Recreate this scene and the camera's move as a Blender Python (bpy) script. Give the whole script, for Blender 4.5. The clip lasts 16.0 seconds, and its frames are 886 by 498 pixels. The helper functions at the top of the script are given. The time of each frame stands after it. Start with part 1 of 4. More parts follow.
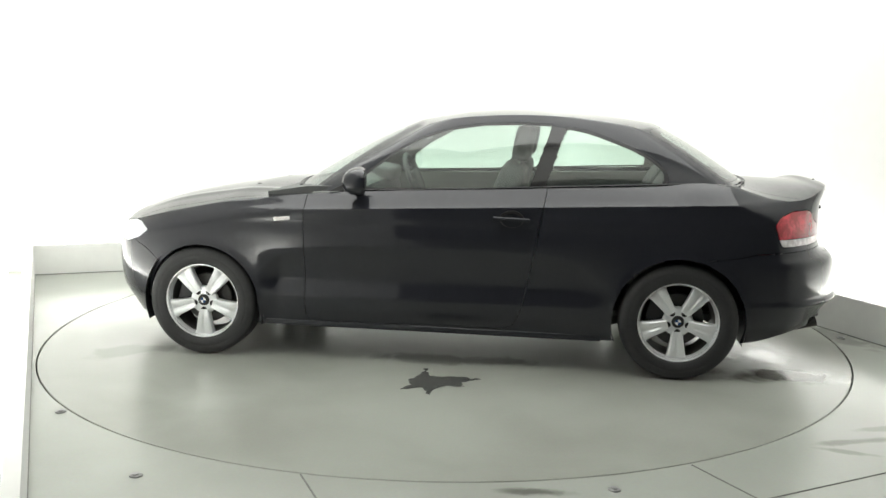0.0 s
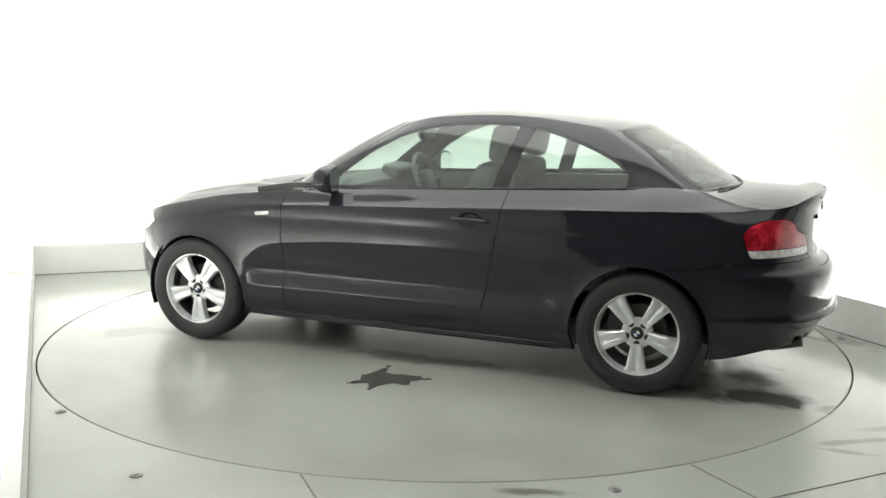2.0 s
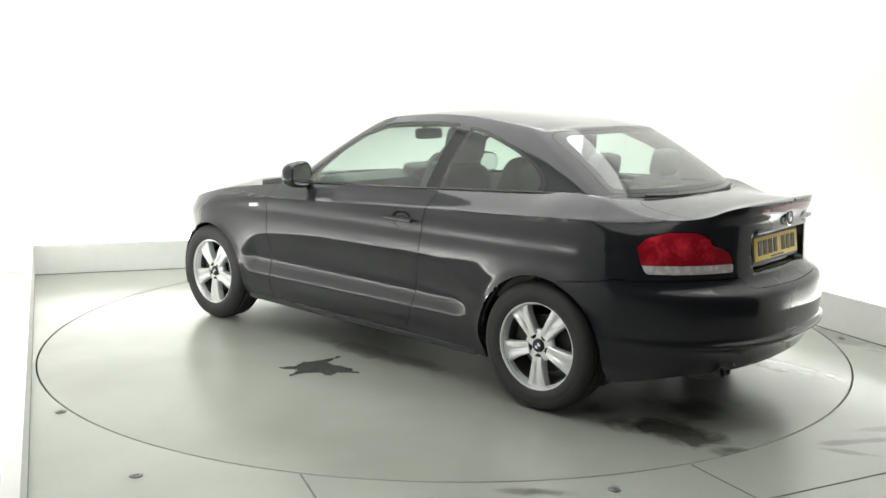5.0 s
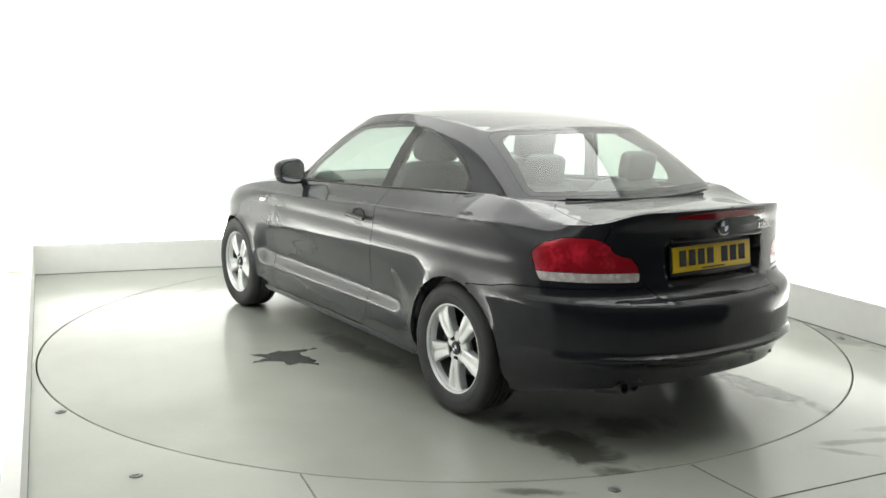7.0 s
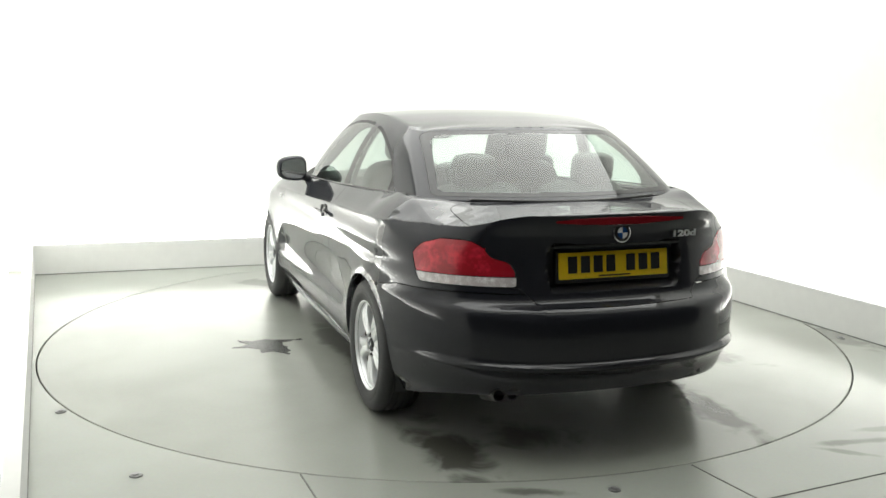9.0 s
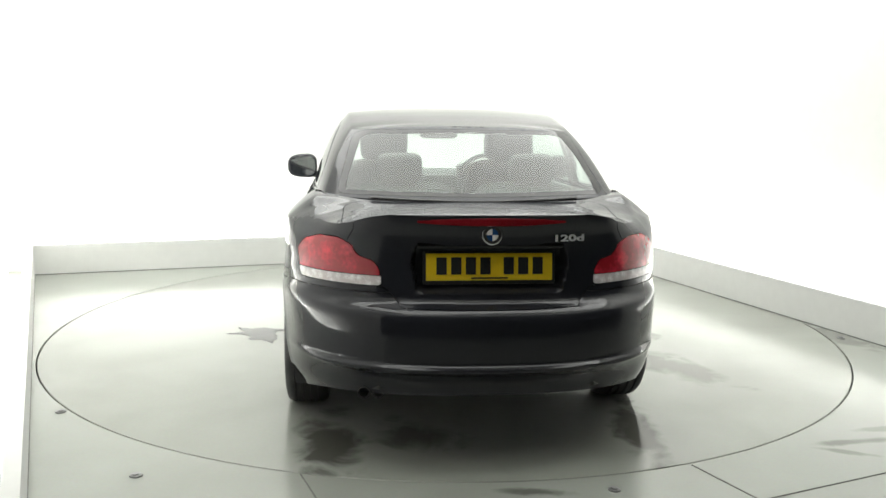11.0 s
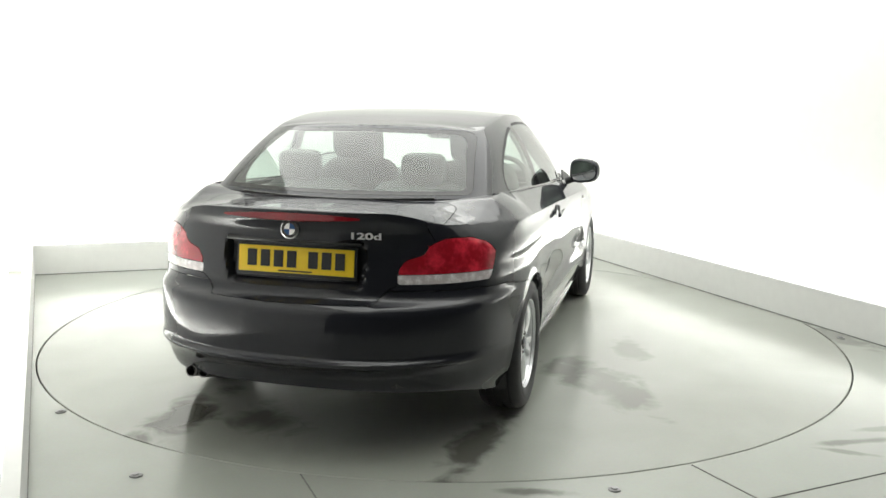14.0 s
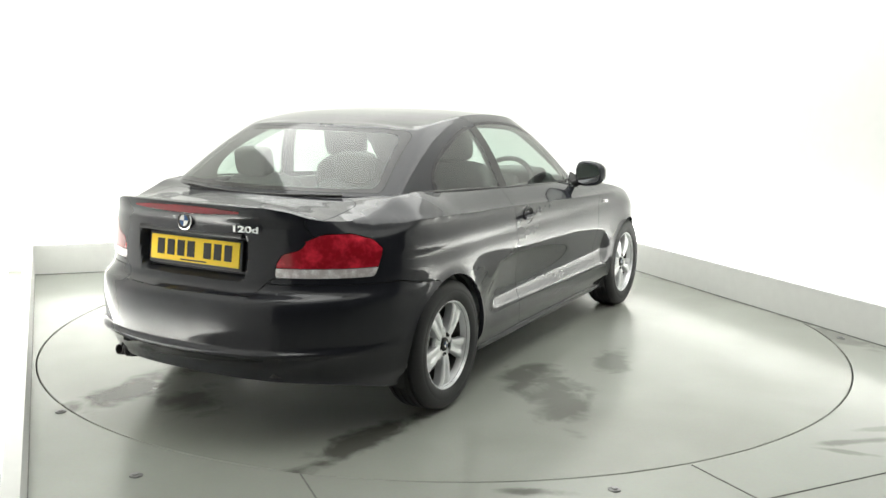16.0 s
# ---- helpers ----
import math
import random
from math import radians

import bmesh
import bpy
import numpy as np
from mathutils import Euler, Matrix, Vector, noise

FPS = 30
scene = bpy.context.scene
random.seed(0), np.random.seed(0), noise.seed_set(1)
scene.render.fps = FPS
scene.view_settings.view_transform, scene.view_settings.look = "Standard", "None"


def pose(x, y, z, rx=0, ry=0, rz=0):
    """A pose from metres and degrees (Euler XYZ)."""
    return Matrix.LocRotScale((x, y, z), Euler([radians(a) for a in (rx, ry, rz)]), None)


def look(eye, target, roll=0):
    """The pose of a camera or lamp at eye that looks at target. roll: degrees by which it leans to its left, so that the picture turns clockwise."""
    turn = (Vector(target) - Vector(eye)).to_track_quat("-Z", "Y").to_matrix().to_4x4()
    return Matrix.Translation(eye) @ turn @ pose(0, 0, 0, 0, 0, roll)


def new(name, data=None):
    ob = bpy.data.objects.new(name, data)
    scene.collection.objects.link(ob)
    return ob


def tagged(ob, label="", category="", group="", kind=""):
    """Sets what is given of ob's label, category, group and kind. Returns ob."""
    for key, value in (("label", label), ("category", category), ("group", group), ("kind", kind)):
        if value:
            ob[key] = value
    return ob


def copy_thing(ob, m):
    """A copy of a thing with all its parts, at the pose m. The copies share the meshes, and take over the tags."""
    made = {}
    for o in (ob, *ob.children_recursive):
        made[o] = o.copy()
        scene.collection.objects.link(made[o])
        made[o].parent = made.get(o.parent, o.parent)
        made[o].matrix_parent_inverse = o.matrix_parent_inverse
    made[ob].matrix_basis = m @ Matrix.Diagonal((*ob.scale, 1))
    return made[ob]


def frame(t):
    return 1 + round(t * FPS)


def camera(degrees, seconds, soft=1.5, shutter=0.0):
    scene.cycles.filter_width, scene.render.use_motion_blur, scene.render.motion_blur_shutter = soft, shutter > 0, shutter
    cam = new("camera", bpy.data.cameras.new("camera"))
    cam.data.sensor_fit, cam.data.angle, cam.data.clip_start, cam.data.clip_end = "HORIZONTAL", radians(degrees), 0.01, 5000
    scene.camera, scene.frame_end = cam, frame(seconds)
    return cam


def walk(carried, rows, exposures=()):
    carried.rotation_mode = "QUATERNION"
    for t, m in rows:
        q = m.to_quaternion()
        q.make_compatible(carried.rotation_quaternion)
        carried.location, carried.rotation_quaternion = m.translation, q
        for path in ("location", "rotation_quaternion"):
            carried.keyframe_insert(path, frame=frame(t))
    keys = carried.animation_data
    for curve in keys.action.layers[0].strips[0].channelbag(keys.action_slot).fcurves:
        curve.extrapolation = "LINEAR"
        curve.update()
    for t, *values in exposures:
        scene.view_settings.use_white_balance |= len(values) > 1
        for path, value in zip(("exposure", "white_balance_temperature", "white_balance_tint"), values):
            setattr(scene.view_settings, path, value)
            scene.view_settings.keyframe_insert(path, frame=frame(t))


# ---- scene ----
# ---------------------------------------------------------------- camera
cam = camera(51.8, 16.0, soft=1.5)
EYE = (0.0, -5.822, 1.489)
VIEW = look(EYE, (-0.0167, -0.18, 0.545), 0.77)
walk(cam, [(0, VIEW), (16, VIEW)])

# ---------------------------------------------------------------- light
world = bpy.data.worlds.new("studio_air")
scene.world = world
world.use_nodes = True
world.node_tree.nodes["Background"].inputs[0].default_value = (0.9, 0.95, 1.0, 1)
world.node_tree.nodes["Background"].inputs[1].default_value = 0.05


def area_lamp(name, eye, target, sx, sy, power, color=(1, 1, 1)):
    data = bpy.data.lights.new(name, "AREA")
    data.shape, data.size, data.size_y = "RECTANGLE", sx, sy
    data.energy, data.color = power, color
    ob = new(name, data)
    ob.matrix_world = look(eye, target)
    return ob


TURN = 23.4                                   # heading of the booth's back wall
CORNER_L, CORNER_B = Vector((-3.365, 1.50)), Vector((1.25, 3.05))
SIDE = Vector((0.397, -0.918))                # way of both side walls, towards the viewer
LAMP_TINT = (0.99, 1.0, 0.972)
sky = area_lamp("ceiling_softbox_light", (0.15, 0.3, 3.92), (0.15, 0.3, 0), 4.7, 5.6, 162, LAMP_TINT)
sky.matrix_world = pose(0.15, 0.1, 3.92, 0, 0, 21)
scene.view_settings.exposure = 0.55


# ---------------------------------------------------------------- materials
def material(name):
    m = bpy.data.materials.new(name)
    m.use_nodes = True
    return m, m.node_tree, m.node_tree.nodes["Principled BSDF"]


def plain(name, color, rough=0.5, metal=0.0, grain=0.0, scale=40.0, bump=0.0, coat=0.0, spec=0.5, emit=None):
    """A principled surface with mottled colour at two scales and a fine relief."""
    m, tree, bsdf = material(name)
    n, l = tree.nodes, tree.links
    bsdf.inputs["Roughness"].default_value = rough
    bsdf.inputs["Metallic"].default_value = metal
    bsdf.inputs["Coat Weight"].default_value = coat
    bsdf.inputs["Coat Roughness"].default_value = 0.03
    bsdf.inputs["Specular IOR Level"].default_value = spec
    bsdf.inputs["Base Color"].default_value = (*color, 1)
    if grain or bump:
        co = n.new("ShaderNodeTexCoord")
        fine = n.new("ShaderNodeTexNoise")
        fine.inputs["Scale"].default_value, fine.inputs["Detail"].default_value = scale, 6
        wide = n.new("ShaderNodeTexNoise")
        wide.inputs["Scale"].default_value, wide.inputs["Detail"].default_value = scale * 0.07, 3
        l.new(co.outputs["Object"], fine.inputs["Vector"])
        l.new(co.outputs["Object"], wide.inputs["Vector"])
    if grain:
        add = n.new("ShaderNodeMath")
        l.new(fine.outputs["Fac"], add.inputs[0])
        l.new(wide.outputs["Fac"], add.inputs[1])
        ramp = n.new("ShaderNodeMapRange")
        ramp.inputs["From Min"].default_value, ramp.inputs["From Max"].default_value = 0.6, 1.4
        ramp.inputs["To Min"].default_value, ramp.inputs["To Max"].default_value = 1 - grain, 1 + grain
        l.new(add.outputs[0], ramp.inputs["Value"])
        mul = n.new("ShaderNodeMix")
        mul.data_type, mul.blend_type = "RGBA", "MULTIPLY"
        mul.inputs["Factor"].default_value = 1
        mul.inputs["A"].default_value = (*color, 1)
        l.new(ramp.outputs["Result"], mul.inputs["B"])
        l.new(mul.outputs["Result"], bsdf.inputs["Base Color"])
    if bump:
        b = n.new("ShaderNodeBump")
        b.inputs["Strength"].default_value, b.inputs["Distance"].default_value = bump, 0.004
        l.new(fine.outputs["Fac"], b.inputs["Height"])
        l.new(b.outputs["Normal"], bsdf.inputs["Normal"])
    if emit:
        bsdf.inputs["Emission Color"].default_value = (*emit[:3], 1)
        bsdf.inputs["Emission Strength"].default_value = emit[3]
    return m


def pane_glass(name, tint, rough=0.0, dust=0.035):
    """Thin tinted pane with a film of dust: the ray passes straight through, with a Fresnel gloss."""
    m, tree, bsdf = material(name)
    n, l = tree.nodes, tree.links
    clear, gloss = n.new("ShaderNodeBsdfTransparent"), n.new("ShaderNodeBsdfGlossy")
    clear.inputs["Color"].default_value = (*tint, 1)
    gloss.inputs["Roughness"].default_value = rough
    facing = n.new("ShaderNodeLayerWeight")
    facing.inputs["Blend"].default_value = 0.5
    steep = n.new("ShaderNodeMath")
    steep.operation, steep.inputs[1].default_value = "POWER", 3.8
    l.new(facing.outputs["Facing"], steep.inputs[0])
    fres = n.new("ShaderNodeMapRange")
    fres.inputs["To Min"].default_value, fres.inputs["To Max"].default_value = 0.08, 1.0
    l.new(steep.outputs[0], fres.inputs["Value"])
    film, dusty = n.new("ShaderNodeBsdfDiffuse"), n.new("ShaderNodeMixShader")
    film.inputs["Color"].default_value = (0.8, 0.82, 0.8, 1)
    co, smear, amount = n.new("ShaderNodeTexCoord"), n.new("ShaderNodeTexNoise"), n.new("ShaderNodeMapRange")
    smear.inputs["Scale"].default_value, smear.inputs["Detail"].default_value = 3.5, 5
    amount.inputs["From Min"].default_value, amount.inputs["From Max"].default_value = 0.3, 0.7
    amount.inputs["To Min"].default_value, amount.inputs["To Max"].default_value = dust * 0.6, dust * 1.4
    l.new(co.outputs["Object"], smear.inputs["Vector"])
    l.new(smear.outputs["Fac"], amount.inputs["Value"])
    l.new(amount.outputs["Result"], dusty.inputs[0])
    l.new(clear.outputs[0], dusty.inputs[1])
    l.new(film.outputs[0], dusty.inputs[2])
    mix = n.new("ShaderNodeMixShader")
    l.new(fres.outputs["Result"], mix.inputs[0])
    l.new(dusty.outputs[0], mix.inputs[1])
    l.new(gloss.outputs[0], mix.inputs[2])
    l.new(mix.outputs[0], n["Material Output"].inputs["Surface"])
    return m


def cellular(name, dark, light, scale):
    """A lamp lens over faceted reflectors: soft cells between two colours under a clear gloss."""
    m, tree, bsdf = material(name)
    n, l = tree.nodes, tree.links
    co, cells, fine, mix = n.new("ShaderNodeTexCoord"), n.new("ShaderNodeTexVoronoi"), n.new("ShaderNodeTexNoise"), n.new("ShaderNodeMix")
    cells.feature = "SMOOTH_F1"
    cells.inputs["Scale"].default_value, cells.inputs["Smoothness"].default_value = scale, 0.6
    fine.inputs["Scale"].default_value = scale * 4
    l.new(co.outputs["Object"], cells.inputs["Vector"])
    l.new(co.outputs["Object"], fine.inputs["Vector"])
    add, spread = n.new("ShaderNodeMath"), n.new("ShaderNodeMapRange")
    l.new(cells.outputs["Distance"], add.inputs[0])
    l.new(fine.outputs["Fac"], add.inputs[1])
    spread.inputs["From Min"].default_value, spread.inputs["From Max"].default_value = 0.55, 1.15
    spread.inputs["To Min"].default_value, spread.inputs["To Max"].default_value = 1.0, 0.0
    l.new(add.outputs[0], spread.inputs["Value"])
    mix.data_type = "RGBA"
    mix.inputs["A"].default_value, mix.inputs["B"].default_value = (*dark, 1), (*light, 1)
    l.new(spread.outputs["Result"], mix.inputs["Factor"])
    l.new(mix.outputs["Result"], bsdf.inputs["Base Color"])
    bsdf.inputs["Roughness"].default_value = 0.25
    bsdf.inputs["Coat Weight"].default_value, bsdf.inputs["Coat Roughness"].default_value = 1.0, 0.02
    return m


def floor_paint(name, base, dirt, amount, seed, marks):
    """Glossy grey-green floor paint with worn patches and ragged marks of wetness and painted shade (x, y, half length,
    half width, turn, depth).
    """
    m, tree, bsdf = material(name)
    n, l = tree.nodes, tree.links

    def noise_tex(source, scale, detail, distortion=0.0):
        node = n.new("ShaderNodeTexNoise")
        node.inputs["Scale"].default_value, node.inputs["Detail"].default_value = scale, detail
        node.inputs["Distortion"].default_value = distortion
        l.new(source, node.inputs["Vector"])
        return node

    def spread(source, lo, hi, to_lo, to_hi):
        node = n.new("ShaderNodeMapRange")
        node.interpolation_type = "SMOOTHSTEP"
        for key, value in (("From Min", lo), ("From Max", hi), ("To Min", to_lo), ("To Max", to_hi)):
            node.inputs[key].default_value = value
        l.new(source, node.inputs["Value"])
        return node.outputs["Result"]

    def math_node(op, a, c):
        node = n.new("ShaderNodeMath")
        node.operation = op
        for k, value in enumerate((a, c)):
            if isinstance(value, (int, float)):
                node.inputs[k].default_value = value
            else:
                l.new(value, node.inputs[k])
        return node.outputs[0]

    def blend(mode, factor, a, c):
        node = n.new("ShaderNodeMix")
        node.data_type, node.blend_type = "RGBA", mode
        for key, value in (("Factor", factor), ("A", a), ("B", c)):
            if isinstance(value, (int, float)):
                node.inputs[key].default_value = value
            elif isinstance(value, tuple):
                node.inputs[key].default_value = (*value, 1)
            else:
                l.new(value, node.inputs[key])
        return node.outputs["Result"]

    co = n.new("ShaderNodeTexCoord").outputs["Object"]
    mp = n.new("ShaderNodeMapping")
    mp.inputs["Location"].default_value = (seed, seed * 0.7, 0)
    l.new(co, mp.inputs["Vector"])
    wide, mid, fine = noise_tex(mp.outputs[0], 0.5, 2), noise_tex(mp.outputs[0], 1.3, 3, 0.3), noise_tex(mp.outputs[0], 70, 5)
    ragged = noise_tex(mp.outputs[0], 5.0, 7, 0.6)
    worn = spread(math_node("MULTIPLY", wide.outputs["Fac"], mid.outputs["Fac"]), 0.1, 0.45, 0, amount)
    color = blend("MIX", worn, base, dirt)
    wet_shade = None
    for x, y, rx, ry, turn, depth in marks:
        place = n.new("ShaderNodeMapping")
        place.vector_type = "TEXTURE"
        place.inputs["Location"].default_value = (x, y, 0)
        place.inputs["Rotation"].default_value = (0, 0, radians(turn))
        place.inputs["Scale"].default_value = (rx, ry, 1)
        l.new(co, place.inputs["Vector"])
        span = n.new("ShaderNodeVectorMath")
        span.operation = "LENGTH"
        l.new(place.outputs[0], span.inputs[0])
        rough_edge = math_node("ADD", span.outputs["Value"], math_node("MULTIPLY", math_node("SUBTRACT", ragged.outputs["Fac"], 0.5), 2.6))
        spot = spread(rough_edge, 0.45, 1.25, depth, 0.0)
        wet_shade = spot if wet_shade is None else math_node("MAXIMUM", wet_shade, spot)
    if wet_shade is not None:
        color = blend("MIX", wet_shade, color, (0.075, 0.073, 0.062))
        l.new(spread(wet_shade, 0.0, 0.7, 0.22, 0.10), bsdf.inputs["Roughness"])
    color = blend("MULTIPLY", 0.12, color, fine.outputs["Color"])
    l.new(color, bsdf.inputs["Base Color"])
    bsdf.inputs["Specular IOR Level"].default_value = 1.0
    b = n.new("ShaderNodeBump")
    b.inputs["Strength"].default_value, b.inputs["Distance"].default_value = 0.02, 0.002
    l.new(fine.outputs["Fac"], b.inputs["Height"])
    l.new(b.outputs["Normal"], bsdf.inputs["Normal"])
    return m


DISC_MARKS = [(-1.98, 0.73, 0.38, 0.15, 2, 0.9), (-1.97, -0.67, 0.40, 0.10, -4, 0.85), (-0.92, -1.16, 0.44, 0.17, 28, 0.5), (-0.70, -0.90, 0.26, 0.13, 20, 0.6),
              (-1.93, 0.32, 0.20, 0.16, 30, 0.6), (-0.15, 0.75, 0.5, 0.10, 3, 0.45), (-0.20, -1.22, 0.26, 0.10, 10, 0.4), (1.7, 0.9, 0.3, 0.12, 40, 0.3)]
FLOOR_MARKS_AND_SHADE = [(1.86, -1.95, 0.26, 0.035, 12, 0.6), (1.75, -2.08, 0.16, 0.025, -20, 0.5), (0.36, -2.53, 0.14, 0.035, -3, 0.7), (2.05, -1.79, 0.2, 0.03, 10, 0.4),
               # last entry: shadow along the right plinth's foot, painted as a dark band
               (2.44, 0.02, 0.62, 0.11, -66, 0.45)]
M_WALL = plain("white_wall_paint", (0.765, 0.765, 0.743), 0.6, grain=0.03, scale=12, bump=0.03)
M_PLINTH = plain("plinth_paint", (0.72, 0.725, 0.70), 0.5, grain=0.04, scale=14, bump=0.05)
M_DARK_ROOM = plain("dark_grey_wall_paint", (0.16, 0.16, 0.165), 0.7, grain=0.1, scale=8)
M_FLOOR = floor_paint("floor_paint", (0.375, 0.393, 0.357), (0.28, 0.285, 0.253), 0.5, 3.1, FLOOR_MARKS_AND_SHADE)
M_DISC = floor_paint("turntable_paint", (0.35, 0.365, 0.328), (0.24, 0.24, 0.213), 0.6, 8.3, DISC_MARKS)
M_GAP = plain("gap_black", (0.015, 0.015, 0.015), 0.8)
M_JOINT = plain("grimy_joint", (0.12, 0.12, 0.11), 0.8, grain=0.3, scale=20)
M_STAIN = plain("wet_oil_stain", (0.06, 0.062, 0.058), 0.25, grain=0.5, scale=30)
M_BOLT = plain("dull_steel", (0.25, 0.25, 0.25), 0.4, 0.8, grain=0.2, scale=60)
M_PAINT = plain("black_car_paint", (0.019, 0.020, 0.025), 0.4, coat=0.9, grain=0.06, scale=30, spec=0.03)
M_TRIM = plain("black_plastic_trim", (0.018, 0.018, 0.019), 0.45, grain=0.15, scale=300, bump=0.05)
M_GLOSS_BLACK = plain("gloss_black_trim", (0.01, 0.01, 0.011), 0.08, spec=0.6)
M_RUBBER = plain("tyre_rubber", (0.022, 0.022, 0.023), 0.62, grain=0.2, scale=90, bump=0.1)
M_ALLOY = plain("silver_alloy", (0.82, 0.83, 0.84), 0.32, 0.5, grain=0.05, scale=120)
M_STEEL = plain("brake_steel", (0.075, 0.073, 0.07), 0.5, 0.5, grain=0.2, scale=60)
M_CHROME = plain("chrome", (0.85, 0.85, 0.86), 0.08, 1.0)
M_GLASS = pane_glass("tinted_window_glass", (0.70, 0.81, 0.75))
M_REAR_GLASS = pane_glass("rear_window_glass", (0.74, 0.83, 0.78), dust=0.04)
M_SCREEN = pane_glass("windscreen_glass", (0.84, 0.92, 0.88))
M_RED = cellular("red_lens", (0.36, 0.008, 0.02), (0.80, 0.03, 0.06), 13)
M_RED_DARK = plain("dark_red_lens", (0.20, 0.008, 0.014), 0.12, coat=1.0, grain=0.2, scale=120)
M_CLEAR = cellular("clear_lens", (0.60, 0.55, 0.55), (0.94, 0.92, 0.92), 34)
M_LAMP = plain("headlight_lens", (0.75, 0.77, 0.8), 0.08, 0.3, coat=1.0, grain=0.1, scale=60)
M_YELLOW = plain("plate_yellow", (0.90, 0.62, 0.015), 0.4, grain=0.04, scale=60)
M_INK = plain("plate_black", (0.012, 0.012, 0.012), 0.5)
M_SEAT = plain("grey_seat_leather", (0.075, 0.08, 0.075), 0.55, grain=0.08, scale=150, bump=0.02)
M_DASH = plain("dashboard_plastic", (0.10, 0.104, 0.10), 0.6, grain=0.1, scale=200, bump=0.08)
M_CARD = plain("grey_door_card", (0.30, 0.31, 0.295), 0.6, grain=0.1, scale=120, bump=0.08)
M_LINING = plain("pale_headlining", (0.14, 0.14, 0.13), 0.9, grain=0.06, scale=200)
M_BLUE = plain("roundel_blue", (0.02, 0.07, 0.20), 0.2, coat=1.0)
M_WHITE = plain("roundel_white", (0.8, 0.8, 0.8), 0.2, coat=1.0)
M_MIRROR = plain("mirror_glass", (0.85, 0.87, 0.88), 0.02, 1.0)


# ---------------------------------------------------------------- mesh helpers
def finish(name, bm, mat, smooth=True, angle=35):
    me = bpy.data.meshes.new(name)
    bm.normal_update()
    bm.to_mesh(me)
    bm.free()
    me.materials.append(mat)
    if smooth:
        me.polygons.foreach_set("use_smooth", [True] * len(me.polygons))
        me.set_sharp_from_angle(angle=radians(angle))
    return me


def part(name, bm, mat, parent=None, label="", smooth=True, angle=35):
    ob = new(name, finish(name, bm, mat, smooth, angle))
    ob.parent = parent
    if label:
        tagged(ob, label)
    return ob


def box(bm, size, m=None, bevel=0.0, seg=2):
    made = bmesh.ops.create_cube(bm, size=1, matrix=(m or Matrix()) @ Matrix.Diagonal((*size, 1)))
    if bevel:
        edges = {e for v in made["verts"] for e in v.link_edges}
        bmesh.ops.bevel(bm, geom=list(edges), offset=bevel, segments=seg, profile=0.6, affect="EDGES")
    return bm


def boxed(size, m=None, bevel=0.0, seg=2):
    return box(bmesh.new(), size, m, bevel, seg)


def lathe(profile, n=64, axis="Y"):
    """Turns (radius, along) points round an axis into a closed skin."""
    bm = bmesh.new()
    rings = []
    for k in range(n):
        c, s = math.cos(2 * math.pi * k / n), math.sin(2 * math.pi * k / n)
        if axis == "Y":
            rings.append([bm.verts.new((r * c, y, r * s)) for r, y in profile])
        else:
            rings.append([bm.verts.new((r * c, r * s, y)) for r, y in profile])
    for k in range(n):
        a, b = rings[k], rings[(k + 1) % n]
        for i in range(len(profile) - 1):
            bm.faces.new((a[i], a[i + 1], b[i + 1], b[i]))
    bmesh.ops.remove_doubles(bm, verts=bm.verts, dist=1e-6)
    bmesh.ops.recalc_face_normals(bm, faces=bm.faces)
    return bm


def slab(points, z0, z1):
    """A prism over a plan polygon."""
    bm = bmesh.new()
    lo = [bm.verts.new((*q, z0)) for q in points]
    hi = [bm.verts.new((*q, z1)) for q in points]
    bm.faces.new(hi)
    bm.faces.new(lo[::-1])
    for i in range(len(points)):
        j = (i + 1) % len(points)
        bm.faces.new((lo[i], lo[j], hi[j], hi[i]))
    bmesh.ops.recalc_face_normals(bm, faces=bm.faces)
    return bm


def tube(points, radius, n=10):
    """A round bar along a list of points."""
    bm = bmesh.new()
    rings = []
    pts = [Vector(q) for q in points]
    for i, q in enumerate(pts):
        d = (pts[min(i + 1, len(pts) - 1)] - pts[max(i - 1, 0)]).normalized()
        u = d.cross(Vector((0.13, 0.31, 0.94))).normalized()
        w = d.cross(u)
        rings.append([bm.verts.new(q + radius * (u * math.cos(2 * math.pi * k / n) + w * math.sin(2 * math.pi * k / n))) for k in range(n)])
    for a, b in zip(rings, rings[1:]):
        for k in range(n):
            bm.faces.new((a[k], a[(k + 1) % n], b[(k + 1) % n], b[k]))
    bm.faces.new(rings[0][::-1])
    bm.faces.new(rings[-1])
    bmesh.ops.recalc_face_normals(bm, faces=bm.faces)
    return bm


# ---------------------------------------------------------------- the booth
def wall_between(name, a, b, z0, z1, thick, mat):
    """An upright wall whose inner face runs from a to b; its body lies to the left of that way."""
    d = (b - a).normalized()
    out = Vector((-d.y, d.x)) * thick
    ob = new(name, finish(name, slab([a, b, b + out, a + out], z0, z1), mat, False))
    return tagged(ob, kind="structure")


